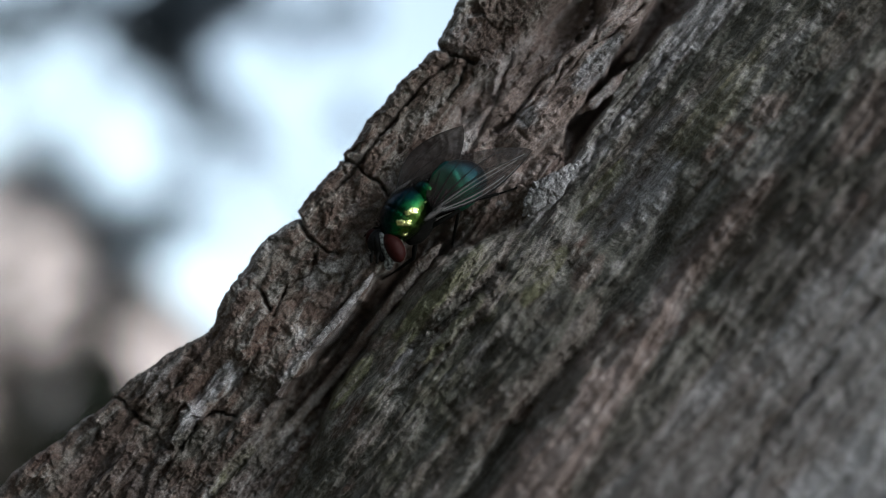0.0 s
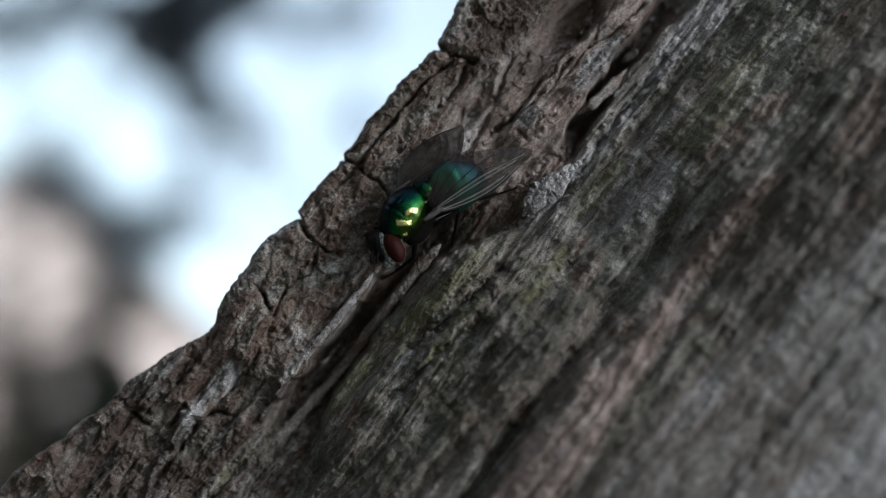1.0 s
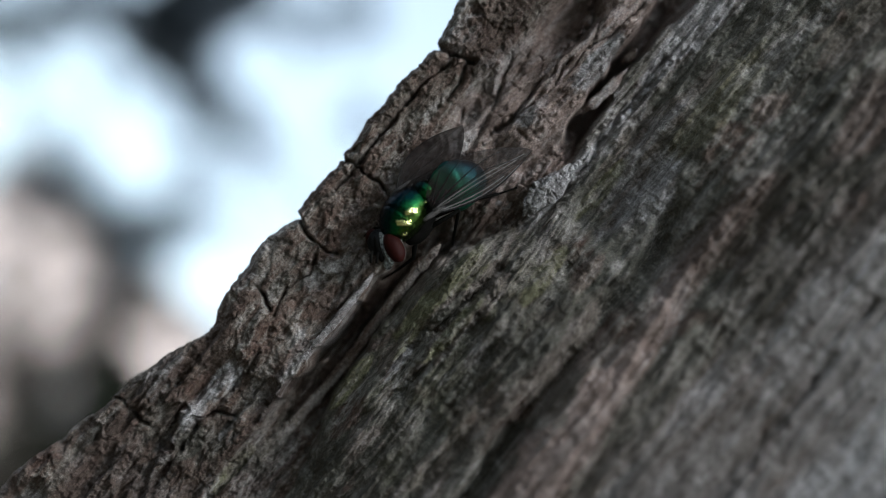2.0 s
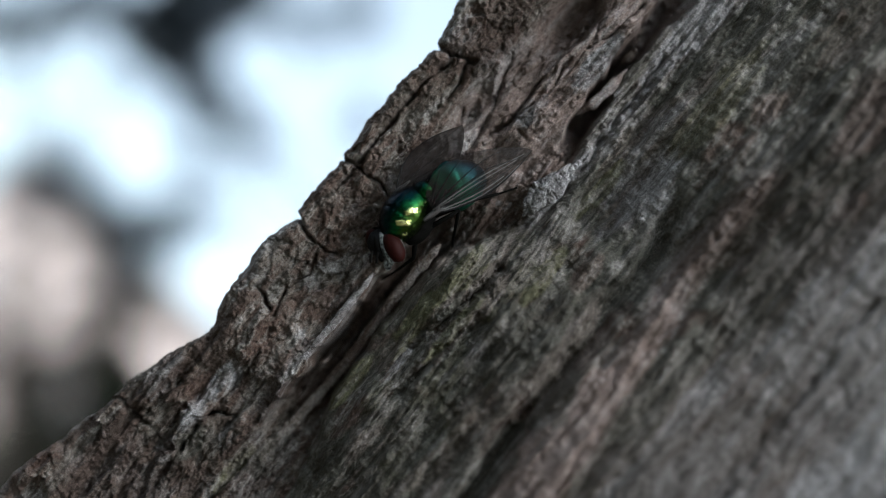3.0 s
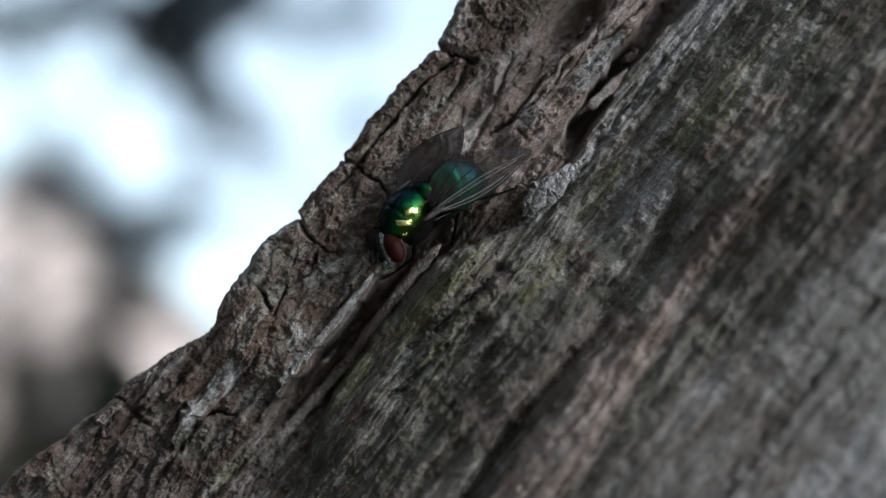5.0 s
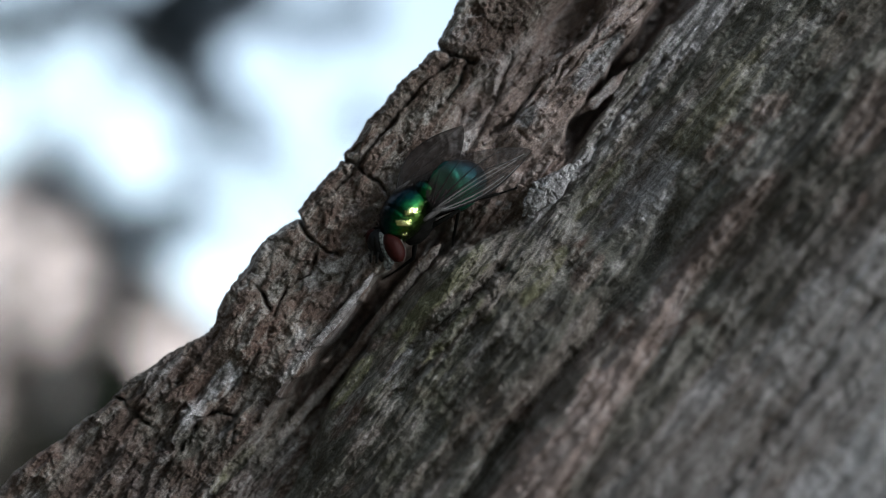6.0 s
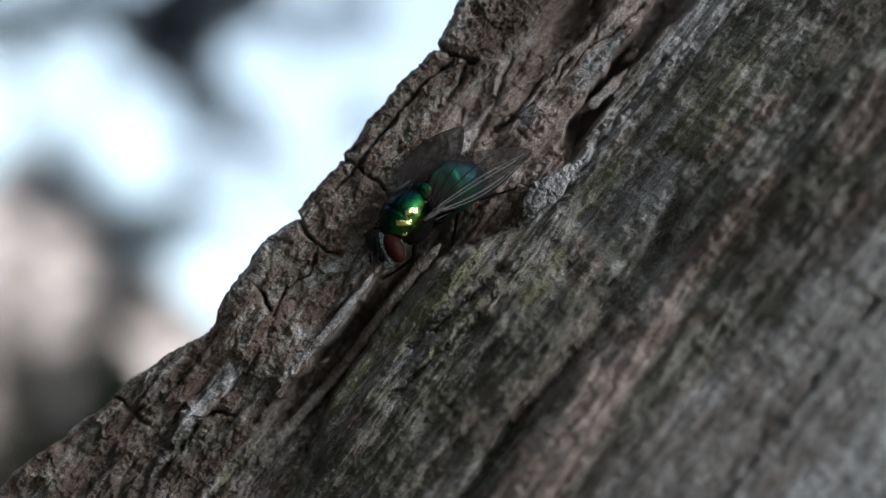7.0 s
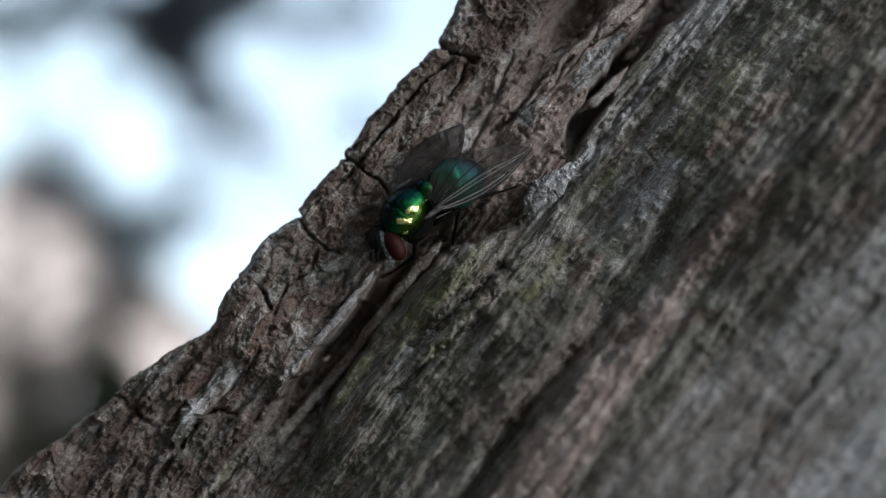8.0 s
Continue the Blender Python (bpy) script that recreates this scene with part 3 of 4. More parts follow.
def sliver(name, points, widths, thick, zone, seed, label, rough=0.25, rings=70, sides=16, grain=0.5):
    """A loose piece lying on the bark: a knobbly lath along points (x, y, z), flattened across the line of sight."""
    pts = np.array(points, dtype=float)
    k = np.linspace(0, 1, len(pts))
    t = np.linspace(0, 1, rings)
    c = np.stack([np.interp(t, k, pts[:, i]) for i in range(3)], -1)
    c[:, 0] += 0.16 * np.min(widths[1:-1]) * fbm(c[:, 2] / 1.3, c[:, 2] * 0 + seed, seed + 3, 4, 0.6)
    w = np.interp(t, np.linspace(0, 1, len(widths)), widths) * (1 + 0.22 * fbm(c[:, 2] / 0.8, c[:, 2] * 0 + 2, seed + 5, 4, 0.6))
    d = np.gradient(c, axis=0)
    d /= np.linalg.norm(d, axis=1)[:, None]
    side = np.cross(d, np.array([0.0, 1.0, 0.0]))
    side /= np.linalg.norm(side, axis=1)[:, None]
    up = np.cross(side, d)
    a = np.linspace(0, 2 * np.pi, sides, endpoint=False)
    _, aa = np.meshgrid(t, a, indexing="ij")
    sq = (np.abs(np.cos(aa)) ** 3 + np.abs(np.sin(aa)) ** 3) ** (-1 / 3)

    def skin(lump):
        return c[:, None] + (np.cos(aa) * sq * lump * w[:, None])[..., None] * side[:, None] + (np.sin(aa) * sq * lump * np.minimum(thick, w * 1.2)[:, None])[..., None] * up[:, None]
    v = skin(1.0)
    g = v / grain
    coarse = fbm(g[..., 0] + 0.6 * g[..., 1], g[..., 2], seed, 4, 0.7) + fbm(g[..., 1] - 0.5 * g[..., 0], g[..., 2] + 0.4 * g[..., 0], seed + 9, 4, 0.7)
    v = skin(1 + rough * coarse - 1.4 * rough * np.maximum(np.abs(coarse) - 0.7, 0))
    idx = np.arange(rings * sides).reshape(rings, sides)
    nxt = np.roll(idx, -1, axis=1)
    quads = np.stack([idx[:-1], nxt[:-1], nxt[1:], idx[1:]], -1).reshape(-1, 4)
    return sheet(name, v.reshape(-1, 3), quads, np.tile(np.array((*zone, 0), dtype=float), (rings * sides, 1)), trunk, label)


for course_points, lath_width, lath_seed in (([(2.15, -0.3, 4.7), (1.65, -0.7, 6.5), (1.8, -0.5, 8.0)], 0.38, 201), ([(2.4, -0.4, 4.9), (2.1, -0.9, 6.8), (2.1, -0.6, 8.9)], 0.42, 202), ([(2.75, -0.4, 5.7), (2.5, -0.8, 7.6), (2.4, -0.5, 9.8)], 0.33, 203)):
    sliver("bark_chip", course_points, [0.08, lath_width, lath_width * 1.1, lath_width * 0.8, 0.05], 0.34, (0, 1.5, 0.0, 0), lath_seed, "whitish crumbling chip of wood", 0.15, 170, 36, 0.3)
sliver("bark_chip", [(0.3, 1.0, 3.4), (0.7, 0.7, 4.4), (1.2, 0.8, 5.3)], [0.04, 0.42, 0.5, 0.3, 0.04], 0.3, (0, 0.7, 0.7, 0), 211, "small pinkish chip of inner bark", 0.25, 60, 24, 0.4)
sliver("bark_strip", [(-0.35, -0.3, 0.15), (-0.3, 0.3, -1.9), (-0.02, 0.8, -5.0), (0.3, 1.3, -8.0), (0.5, 1.7, -11.0), (0.6, 1.4, -13.6), (0.5, 0.9, -16.5)], [0.12, 0.44, 0.36, 0.28, 0.26, 0.3, 0.34, 0.3, 0.1], 0.3, (0, 0.0, 0.12, 0), 221, "grainy reddish strip of bark", 0.15, 560, 44, 0.11)
sliver("wood_sliver", [(-2.02, -0.3, -3.9), (-1.95, -0.65, -4.8), (-1.75, -0.85, -7.5), (-1.62, -0.95, -10.2), (-1.7, -0.5, -12.9)], [0.05, 0.19, 0.22, 0.19, 0.18, 0.05], 0.3, (0, 0.75, 0.2, 0), 261, "long grey splinter along the edge of the split", 0.08, 420, 28, 0.12)
sliver("wood_sliver", [(0.4, 1.0, 11.5), (0.62, 0.6, 12.6), (0.75, 0.5, 14.0), (0.75, 0.6, 15.6)], [0.03, 0.22, 0.38, 0.42, 0.3, 0.04], 0.35, (0, 0.3, 1.0, 0), 231, "tan sliver of wood standing in the split", 0.07, 110, 26, 0.35)
sliver("wood_sliver", [(0.3, 1.6, 17.1), (0.35, 1.4, 16.5), (0.2, 1.5, 15.8)], [0.05, 0.26, 0.30, 0.05], 0.25, (0, 0.0, 0.0, 0), 241, "dark red crumb of bark", 0.34, 60, 24, 0.16)
sliver("bark_chip", [(-0.55, 1.6, -9.6), (-0.65, 1.4, -10.0), (-0.8, 1.6, -10.4)], [0.03, 0.14, 0.16, 0.03], 0.14, (0, 0.0, 0.35, 0), 251, "tiny pinkish crumb in the split", 0.3, 24, 12, 0.4)


# ---- the fly ----
def shell_material(name, stops, rough, scale, relief=0.9):
    """Metallic green cuticle whose hue drifts along the body."""
    m, nt, b = material(name, rough, 1.0)
    v = coords(nt)
    drift = mix(nt, 0.25, ramp(nt, along_axis(nt, v, scale), ((0.0, 0.0), (1.0, 1.0))), noise_tex(nt, v, 900, 3))
    nt.links.new(ramp(nt, drift, stops), b.inputs["Base Color"])
    pits = mix(nt, 0.35, noise_tex(nt, v, 1300, 3, 0.5), noise_tex(nt, v, 6000, 3, 0.6))
    bump(nt, b, pits, relief, 0.00025)
    return m


def along_axis(nt, v, spec):
    axis, lo, hi = spec
    d = nt.nodes.new("ShaderNodeVectorMath")
    d.operation = "DOT_PRODUCT"
    d.inputs[1].default_value = axis
    nt.links.new(v, d.inputs[0])
    n = nt.nodes.new("ShaderNodeMapRange")
    n.inputs["From Min"].default_value, n.inputs["From Max"].default_value = lo * MM, hi * MM
    nt.links.new(d.outputs["Value"], n.inputs["Value"])
    return n.outputs["Result"]


def wing_material(name, alpha):
    m, nt, b = material(name, 0.4)
    v = coords(nt)
    nt.links.new(ramp(nt, noise_tex(nt, v, 700), ((0.3, (0.009, 0.006, 0.005)), (0.7, (0.024, 0.017, 0.015)))), b.inputs["Base Color"])
    b.inputs["Alpha"].default_value = alpha
    b.inputs["Specular IOR Level"].default_value = 0.12
    bump(nt, b, noise_tex(nt, v, 1500), 0.3, 0.0001)
    return m


# Green cuticle; the ramp also paints the far side's shade and a gold sheen.
THORAX_SKIN = shell_material("green_gold_shaded_cuticle", ((0.44, (0.001, 0.005, 0.011)), (0.57, (0.002, 0.022, 0.020)), (0.69, (0.012, 0.105, 0.030)), (0.78, (0.06, 0.11, 0.02))), 0.22, ((0.1, 1.0, 0.1), -1.5, 1.5), 0.5)
REAR_SKIN = shell_material("blue_green_cuticle", ((0.25, (0.004, 0.015, 0.035)), (0.42, (0.016, 0.09, 0.10)), (0.60, (0.036, 0.24, 0.13)), (0.85, (0.012, 0.07, 0.065))), 0.42, ((1.0, 0.0, 0.0), -5.6, -1.2), 0.35)
# Bright gold for the scales that stand in for highlights on the thorax.
GLINT_SKIN = shell_material("painted_gold_glint", ((0.3, (0.35, 0.42, 0.09)), (0.6, (0.75, 0.72, 0.30))), 0.2, ((0.1, 1.0, 0.1), -1.5, 1.5))
EYE_SKIN = plain("dark_red_compound_eye", (0.018, 0.0034, 0.0026), 0.5, vary=0.3, scale=2500, relief=0.00003, sheen=0.06)
RIM_SKIN = plain("silvery_eye_rim", (0.17, 0.175, 0.165), 0.35, vary=1.0, scale=6500, relief=0.0004, band=(0.45, 0.56))
FACE_SKIN = plain("dark_grey_face", (0.007, 0.007, 0.0075), 0.6, sheen=0.08, vary=0.6, scale=2200, relief=0.0001)
DARK_SKIN = plain("black_bristly_cuticle", (0.005, 0.0045, 0.004), 0.75, sheen=0.02, vary=0.4, scale=2000, relief=0.00003)
VEIN_SKIN = plain("dark_brown_vein", (0.007, 0.006, 0.006), 0.5, sheen=0.15, vary=0.2, scale=1500)
PALE_VEIN = plain("pale_leading_vein", (0.12, 0.112, 0.108), 0.4, vary=0.2, scale=1500)
ROOT_SKIN = plain("brown_wing_root", (0.03, 0.023, 0.02), 0.5, vary=0.9, scale=2500, relief=0.00015)
WING_SKIN = wing_material("clear_smoky_membrane", 0.38)
DIM_WING_SKIN = wing_material("dim_smoky_membrane", 0.56)

FLY_AT = Vector((-3.0, -2.0, -0.04)) * MM
FLY_FORWARD = Vector((0.179, -0.151, -0.972))
FLY_UP = Vector((-0.543, -0.839, 0.03))


def ball(center, radii, tilt=0.0, seg=28, shape=None):
    bm = bmesh.new()
    bmesh.ops.create_uvsphere(bm, u_segments=seg, v_segments=seg * 2 // 3, radius=1)
    turn = Matrix.Rotation(radians(tilt), 3, "Y")
    for v in bm.verts:
        p = v.co.copy()
        if shape:
            p = shape(p)
        v.co = (turn @ Vector((p.x * radii[0], p.y * radii[1], p.z * radii[2])) + Vector(center)) * MM
    return bm


def build_fly():
    fly = tagged(new("fly"), "metallic green bottle fly with dark red eyes resting head-down on bark", "fly")
    f = FLY_FORWARD.normalized()
    u = (FLY_UP - f * FLY_UP.dot(f)).normalized()
    left = u.cross(f)
    m = Matrix((f, left, u)).transposed().to_4x4()
    m.translation = FLY_AT
    fly.matrix_world = HOLD @ m
    inv = m.inverted()

    def here(x, y, z):
        """A place in the trunk's space, in the fly's own."""
        return inv @ (Vector((x, y, z)) * MM)

    def swollen(p):
        # blunt front, narrower waist, transverse suture across the back
        k = 1 + 0.10 * (1 - p.x * p.x) * (1 if p.z > 0 else 0.4)
        seam = 1 - 0.045 * math.exp(-((p.x - 0.12) / 0.05) ** 2) * (p.z > 0) - 0.03 * math.exp(-(p.y / 0.05) ** 2) * (p.z > 0)
        return Vector((p.x, p.y * k * seam, p.z * k * seam))
    part("thorax", ball((0, 0, 0), (1.85, 1.27, 1.2), 0, 52, swollen), THORAX_SKIN, fly, "shining green-gold thorax")

    def lump(center, long_way, wide_way, radii, seg=28, shape=None):
        """An ellipsoid at a place in the trunk's space, with its long and wide axes along ways there."""
        p = Vector(long_way).normalized()
        q = Vector(wide_way)
        q = (q - p * q.dot(p)).normalized()
        turn = Matrix((p, q, p.cross(q))).transposed().to_4x4()
        turn.translation = Vector(center) * MM
        bm = ball((0, 0, 0), radii, 0, seg, shape)
        bmesh.ops.transform(bm, matrix=inv @ turn, verts=bm.verts)
        return bm
    part("scutellum", lump((-3.2, -2.3, 1.72), -f, left, (0.55, 0.66, 0.36)), THORAX_SKIN, fly, "blue-green rear shield of the thorax")
    part("thorax_side", lump((-1.95, -1.5, 0.1), f, left, (1.35, 0.75, 0.75), 28, swollen), DARK_SKIN, fly, "black bristly flank")

    def plate(start, end, wide, seed):
        """A painted highlight of the thorax: an uneven gold scale lying on the cuticle between two points of it."""
        start, end = Vector(start), Vector(end)
        mid = (start + end) / 2
        k = math.sqrt((mid.x / 1.85) ** 2 + (mid.y / 1.37) ** 2 + (mid.z / 1.3) ** 2)
        mid /= k
        out = Vector((mid.x / 3.4, mid.y / 1.9, mid.z / 1.7)).normalized()
        p = end - start
        long = p.length * 0.64
        p = (p - out * out.dot(p)).normalized()
        q = out.cross(p)
        bm = bmesh.new()
        rings = [[bm.verts.new((mid + out * 0.05) * MM)]]
        for r in (0.35, 0.7, 1.0):
            ring = []
            for k in range(28):
                a = 2 * math.pi * k / 28
                ragged = 1 + 0.8 * noise.noise(Vector((1.9 * math.cos(a), 1.9 * math.sin(a), seed)))
                s = p * math.cos(a) * long * r * ragged + q * math.sin(a) * wide * r * ragged
                sag = s.length_squared / 2.7 + (0.10 if r == 1.0 else 0.0)
                ring.append(bm.verts.new((mid + s + out * (0.05 - sag)) * MM))
            rings.append(ring)
        for a, b in zip(rings, rings[1:]):
            for k in range(28):
                if len(a) == 1:
                    bm.faces.new((a[0], b[k], b[(k + 1) % 28]))
                else:
                    bm.faces.new((a[k], b[k], b[(k + 1) % 28], a[(k + 1) % 28]))
        part("plate", bm, GLINT_SKIN, fly, "gold scale imitating a highlight on the thorax")
    plate((0.17, 0.69, 1.11), (-0.52, 1.07, 0.71), 0.22, 3.1)
    plate((0.88, 0.55, 1.02), (0.34, 1.16, 0.66), 0.22, 7.7)
    plate((1.2, 0.95, 0.38), (1.0, 1.12, 0.3), 0.09, 1.3)
    plate((-1.08, 1.0, 0.42), (-1.28, 0.98, 0.3), 0.06, 5.2)

    def banded(p):
        rings = sum(math.exp(-((p.x - c) / 0.05) ** 2) for c in (-0.5, -0.05, 0.4))
        k = (1 - 0.05 * rings) * (1.06 if p.x < 0 else 1 - 0.15 * p.x * p.x)
        return Vector((p.x, p.y * k, p.z * k))
    part("abdomen", lump((-1.95, -1.3, 3.4), (0.42, 0.22, 0.87), (-0.841, -0.202, 0.45), (1.8, 1.48, 1.15), 48, banded), REAR_SKIN, fly, "blue-green banded abdomen")
    head = part("head", lump((-2.8, -1.95, -2.15), (0.9, -0.3, 0.2), (0.3, 0, 0.95), (0.95, 0.85, 0.85)), FACE_SKIN, fly, "dark grey head")
    part("muzzle", lump((-1.72, -2.55, -2.82), (0.75, -0.2, -0.63), (0.64, 0, 0.77), (0.40, 0.26, 0.3), 18), RIM_SKIN, head, "silvery mouth parts")
    part("cheek", lump((-2.40, -2.68, -2.22), (0.88, -0.2, -0.42), (0.45, 0, 0.88), (1.06, 0.29, 0.34), 26), RIM_SKIN, head, "silvery cheek beside the eye")
    part("forehead_stripe", lump((-2.75, -2.6, -2.5), (0.85, -0.2, -0.5), (0.64, 0, 0.77), (0.85, 0.24, 0.25), 18), DARK_SKIN, head, "black stripe between the eyes")
    part("eye", lump((-2.12, -2.75, -1.86), (0.922, -0.244, -0.302), (0.309, -0.1, 0.946), (0.98, 0.58, 0.58), 30), EYE_SKIN, head, "dark red compound eye")
    part("eye", lump((-3.45, -1.75, -2.35), (0.75, -0.2, -0.63), (0.309, -0.1, 0.946), (0.58, 0.42, 0.42), 30), EYE_SKIN, head, "dark red compound eye")
    part("eye_rim", lump((-2.14, -2.62, -1.86), (0.922, -0.244, -0.302), (0.309, -0.1, 0.946), (1.01, 0.61, 0.48), 30), RIM_SKIN, head, "pale rim of the eye")
    for s in (-1, 1):
        part("antenna", tube([here(-2.72 + 0.14 * s, -3.05, -2.75 + 0.1 * s), here(-2.6 + 0.14 * s, -3.2, -3.0 + 0.1 * s), here(-2.36 + 0.14 * s, -3.15, -3.3 + 0.1 * s)], [0.06 * MM, 0.09 * MM, 0.07 * MM], 6), DARK_SKIN, head)
    part("neck", lump((-2.85, -1.9, -1.45), f, left, (0.6, 0.85, 0.7), 18), DARK_SKIN, head)

    # wings: base, tip direction, chord direction (towards the trailing edge), length, chord
    wings = [((-1.75, -3.2, 1.2), (0.24, 0.19, 0.95), (-0.90, -0.28, 0.24), 6.95, 2.8, 0.72),
             ((-4.25, -1.95, 0.55), (0.016, 0.16, 0.987), (0.988, -0.12, -0.035), 5.7, 2.6, 0.95)]
    for base, tip, chord, length, width, fullness in wings:
        t = Vector(tip).normalized()
        c = Vector(chord)
        c = (c - t * c.dot(t)).normalized()
        n = t.cross(c)

        def spot(a, b, t=t, c=c, n=n, base=base, length=length, width=width):
            lift = 0.25 * math.sin(math.pi * a) + 0.10 * math.sin(9 * b + 3 * a) * b
            p = Vector(base) + t * a * length + c * (b * width) + n * lift
            return here(*p)

        def lead(a, bow=0.24 if length > 6 else 0.42):
            return -bow * math.sin(math.pi * a ** 0.9)

        def trail(a, fullness=fullness):
            return lead(a) + math.sin(math.pi * (a * 0.96 + 0.04) ** fullness) ** 0.8 if a < 1 else lead(1)
        bm = bmesh.new()
        na, nbb = 30, 12
        g = [[bm.verts.new(spot(i / na, lead(i / na) + (trail(i / na) - lead(i / na)) * j / nbb)) for j in range(nbb + 1)] for i in range(na + 1)]
        for i in range(na):
            for j in range(nbb):
                bm.faces.new((g[i][j], g[i + 1][j], g[i + 1][j + 1], g[i][j + 1]))
        bmesh.ops.remove_doubles(bm, verts=bm.verts, dist=1e-7)
        w = part("wing", bm, WING_SKIN if length > 6 else DIM_WING_SKIN, fly, "smoky transparent veined wing")
        w.modifiers.new("thickness", "SOLIDIFY").thickness = 0.012 * MM

        def vein(path, r0, r1, mat, label="", near=length > 6):
            if not near:
                if mat == PALE_VEIN:
                    return
                r0, r1 = r0 * 0.6, r1 * 0.6
            pts = [spot(a, lead(a) + (trail(a) - lead(a)) * k) for a, k in path]
            r0, r1 = r0 * 0.72, r1 * 0.72
            part("vein", tube(pts, [(r0 + (r1 - r0) * i / (len(pts) - 1)) * MM for i in range(len(pts))], 6), mat, w, label)
        aa = [i / 12 for i in range(13)]
        vein([(a, 0.0) for a in aa[:12]], 0.085, 0.03, VEIN_SKIN)
        vein([(a, 0.07 + 0.05 * math.sin(3 * a)) for a in aa[:9]], 0.06, 0.03, PALE_VEIN, "pale leading vein")
        vein([(a, 0.03 + 0.01 * math.sin(3 * a)) for a in aa[:11]], 0.045, 0.02, PALE_VEIN)
        vein([(a, 0.10 + 0.09 * math.sin(2.8 * a)) for a in aa[:11]], 0.05, 0.02, VEIN_SKIN)
        vein([(a, 0.16 + 0.17 * math.sin(2.5 * a)) for a in aa[1:11]], 0.04, 0.02, PALE_VEIN)
        vein([(a, 0.13 + 0.13 * math.sin(2.6 * a)) for a in aa[:12]], 0.05, 0.02, VEIN_SKIN)
        vein([(a, 0.2 + 0.22 * math.sin(2.4 * a)) for a in aa[:12]], 0.05, 0.018, PALE_VEIN)
        vein([(a, 0.26 + 0.42 * a) for a in aa[:8]] + [(0.72, 0.45), (0.86, 0.3)], 0.075, 0.03, VEIN_SKIN)
        vein([(a, 0.3 + 0.75 * a) for a in aa[:10] if 0.3 + 0.75 * a < 1], 0.075, 0.03, VEIN_SKIN)
        vein([(a, 0.4 + 1.3 * a) for a in aa[:6] if 0.4 + 1.3 * a < 1], 0.075, 0.03, VEIN_SKIN)
        vein([(a, 0.5 + 2.2 * a) for a in (0, 0.06, 0.12, 0.18, 0.22)], 0.06, 0.03, VEIN_SKIN)
        vein([(0.45, 0.36), (0.47, 0.45), (0.5, 0.62)], 0.03, 0.02, VEIN_SKIN)
        root = Vector(base)
        b = tube([here(*(root - t * 0.75 + n * 0.1)), here(*(root - t * 0.3)), here(*(root + t * 0.3)), here(*(root + t * 1.1 + c * 0.1))], [0.08 * MM, 0.16 * MM, 0.15 * MM, 0.04 * MM], 9)
        part("wing_root", b, ROOT_SKIN, w, "brown wrinkled root of the wing")
        part("wing_root", tube([here(*root), here(*(root + t * 0.5 + c * 0.25)), here(*(root + t * 1.3 + c * 0.8))], [0.15 * MM, 0.12 * MM, 0.04 * MM], 8), ROOT_SKIN, w)

    # legs: hip in the fly's space, then knee, ankle and foot on the bark
    legs = [((0.9, 0.9, -1.1), (-0.9, -1.0, -1.6), (-1.2, 0.9, -3.0), (-1.5, 1.6, -4.0)),
            ((0.0, 1.1, -1.1), (-0.85, -1.8, 2.3), (0.0, 0.2, 0.9), (0.35, 1.5, 0.45)),
            ((-0.8, 1.0, -1.1), (-0.5, -1.4, 3.6), (0.2, -0.4, 4.7), (1.0, 0.2, 6.2)),
            ((0.9, -0.9, -1.1), (-3.8, -1.0, -1.9), (-3.95, -0.3, -2.6), (-3.9, 0.2, -3.0)),
            ((0.0, -1.1, -1.1), (-4.1, -0.9, 0.4), (-4.2, -0.3, 0.7), (-4.2, 0.2, 0.9)),
            ((-0.8, -1.0, -1.1), (-3.4, -0.9, 2.6), (-3.4, -0.3, 3.2), (-3.4, 0.2, 3.8))]
    for hip, knee, ankle, foot in legs:
        h, k, a, t = Vector(hip) * MM, here(*knee), here(*ankle), here(*foot)
        leg = part("leg", tube([h, h.lerp(k, 0.5), k], [0.13 * MM, 0.15 * MM, 0.1 * MM], 8), DARK_SKIN, fly)
        part("shin", tube([k, k.lerp(a, 0.6), a], [0.11 * MM, 0.1 * MM, 0.08 * MM], 7), DARK_SKIN, leg)
        part("foot", tube([a, a.lerp(t, 0.35), a.lerp(t, 0.7), t], [0.07 * MM, 0.075 * MM, 0.07 * MM, 0.05 * MM], 6), DARK_SKIN, leg)

    # stiff bristles, in one piece a body part
    rng = random.Random(12)

    def bristles(center, radii, count, length, keep):
        bm = bmesh.new()
        made = 0
        while made < count:
            d = Vector((rng.gauss(0, 1), rng.gauss(0, 1), rng.gauss(0, 1))).normalized()
            if not keep(d):
                continue
            made += 1
            p = Vector((center[0] + d.x * radii[0] * 1.0, center[1] + d.y * radii[1], center[2] + d.z * radii[2]))
            out = (d + Vector((-0.9, rng.uniform(-.3, .3), rng.uniform(-.2, .3)))).normalized()
            tip = p + out * length * rng.uniform(0.6, 1.2)
            side = out.orthogonal().normalized() * 0.016
            other = out.cross(side)
            ring = [bm.verts.new((p - out * 0.1 + v) * MM) for v in (side, other, -side, -other)]
            top = bm.verts.new(tip * MM)
            for i in range(4):
                bm.faces.new((ring[i], ring[(i + 1) % 4], top))
        return bm
    part("bristles", bristles((0, 0, 0), (1.9, 1.32, 1.25), 260, 0.6, lambda d: d.z > -0.3), DARK_SKIN, fly, "short black bristles")
    back = here(-3.3, -2.45, 1.72) / MM
    part("bristles", bristles(back, (0.62, 0.66, 0.42), 16, 0.7, lambda d: d.x < 0.2 and d.z > -0.2), DARK_SKIN, fly, "short black bristles")
    flank = here(-1.95, -1.7, 0.1) / MM
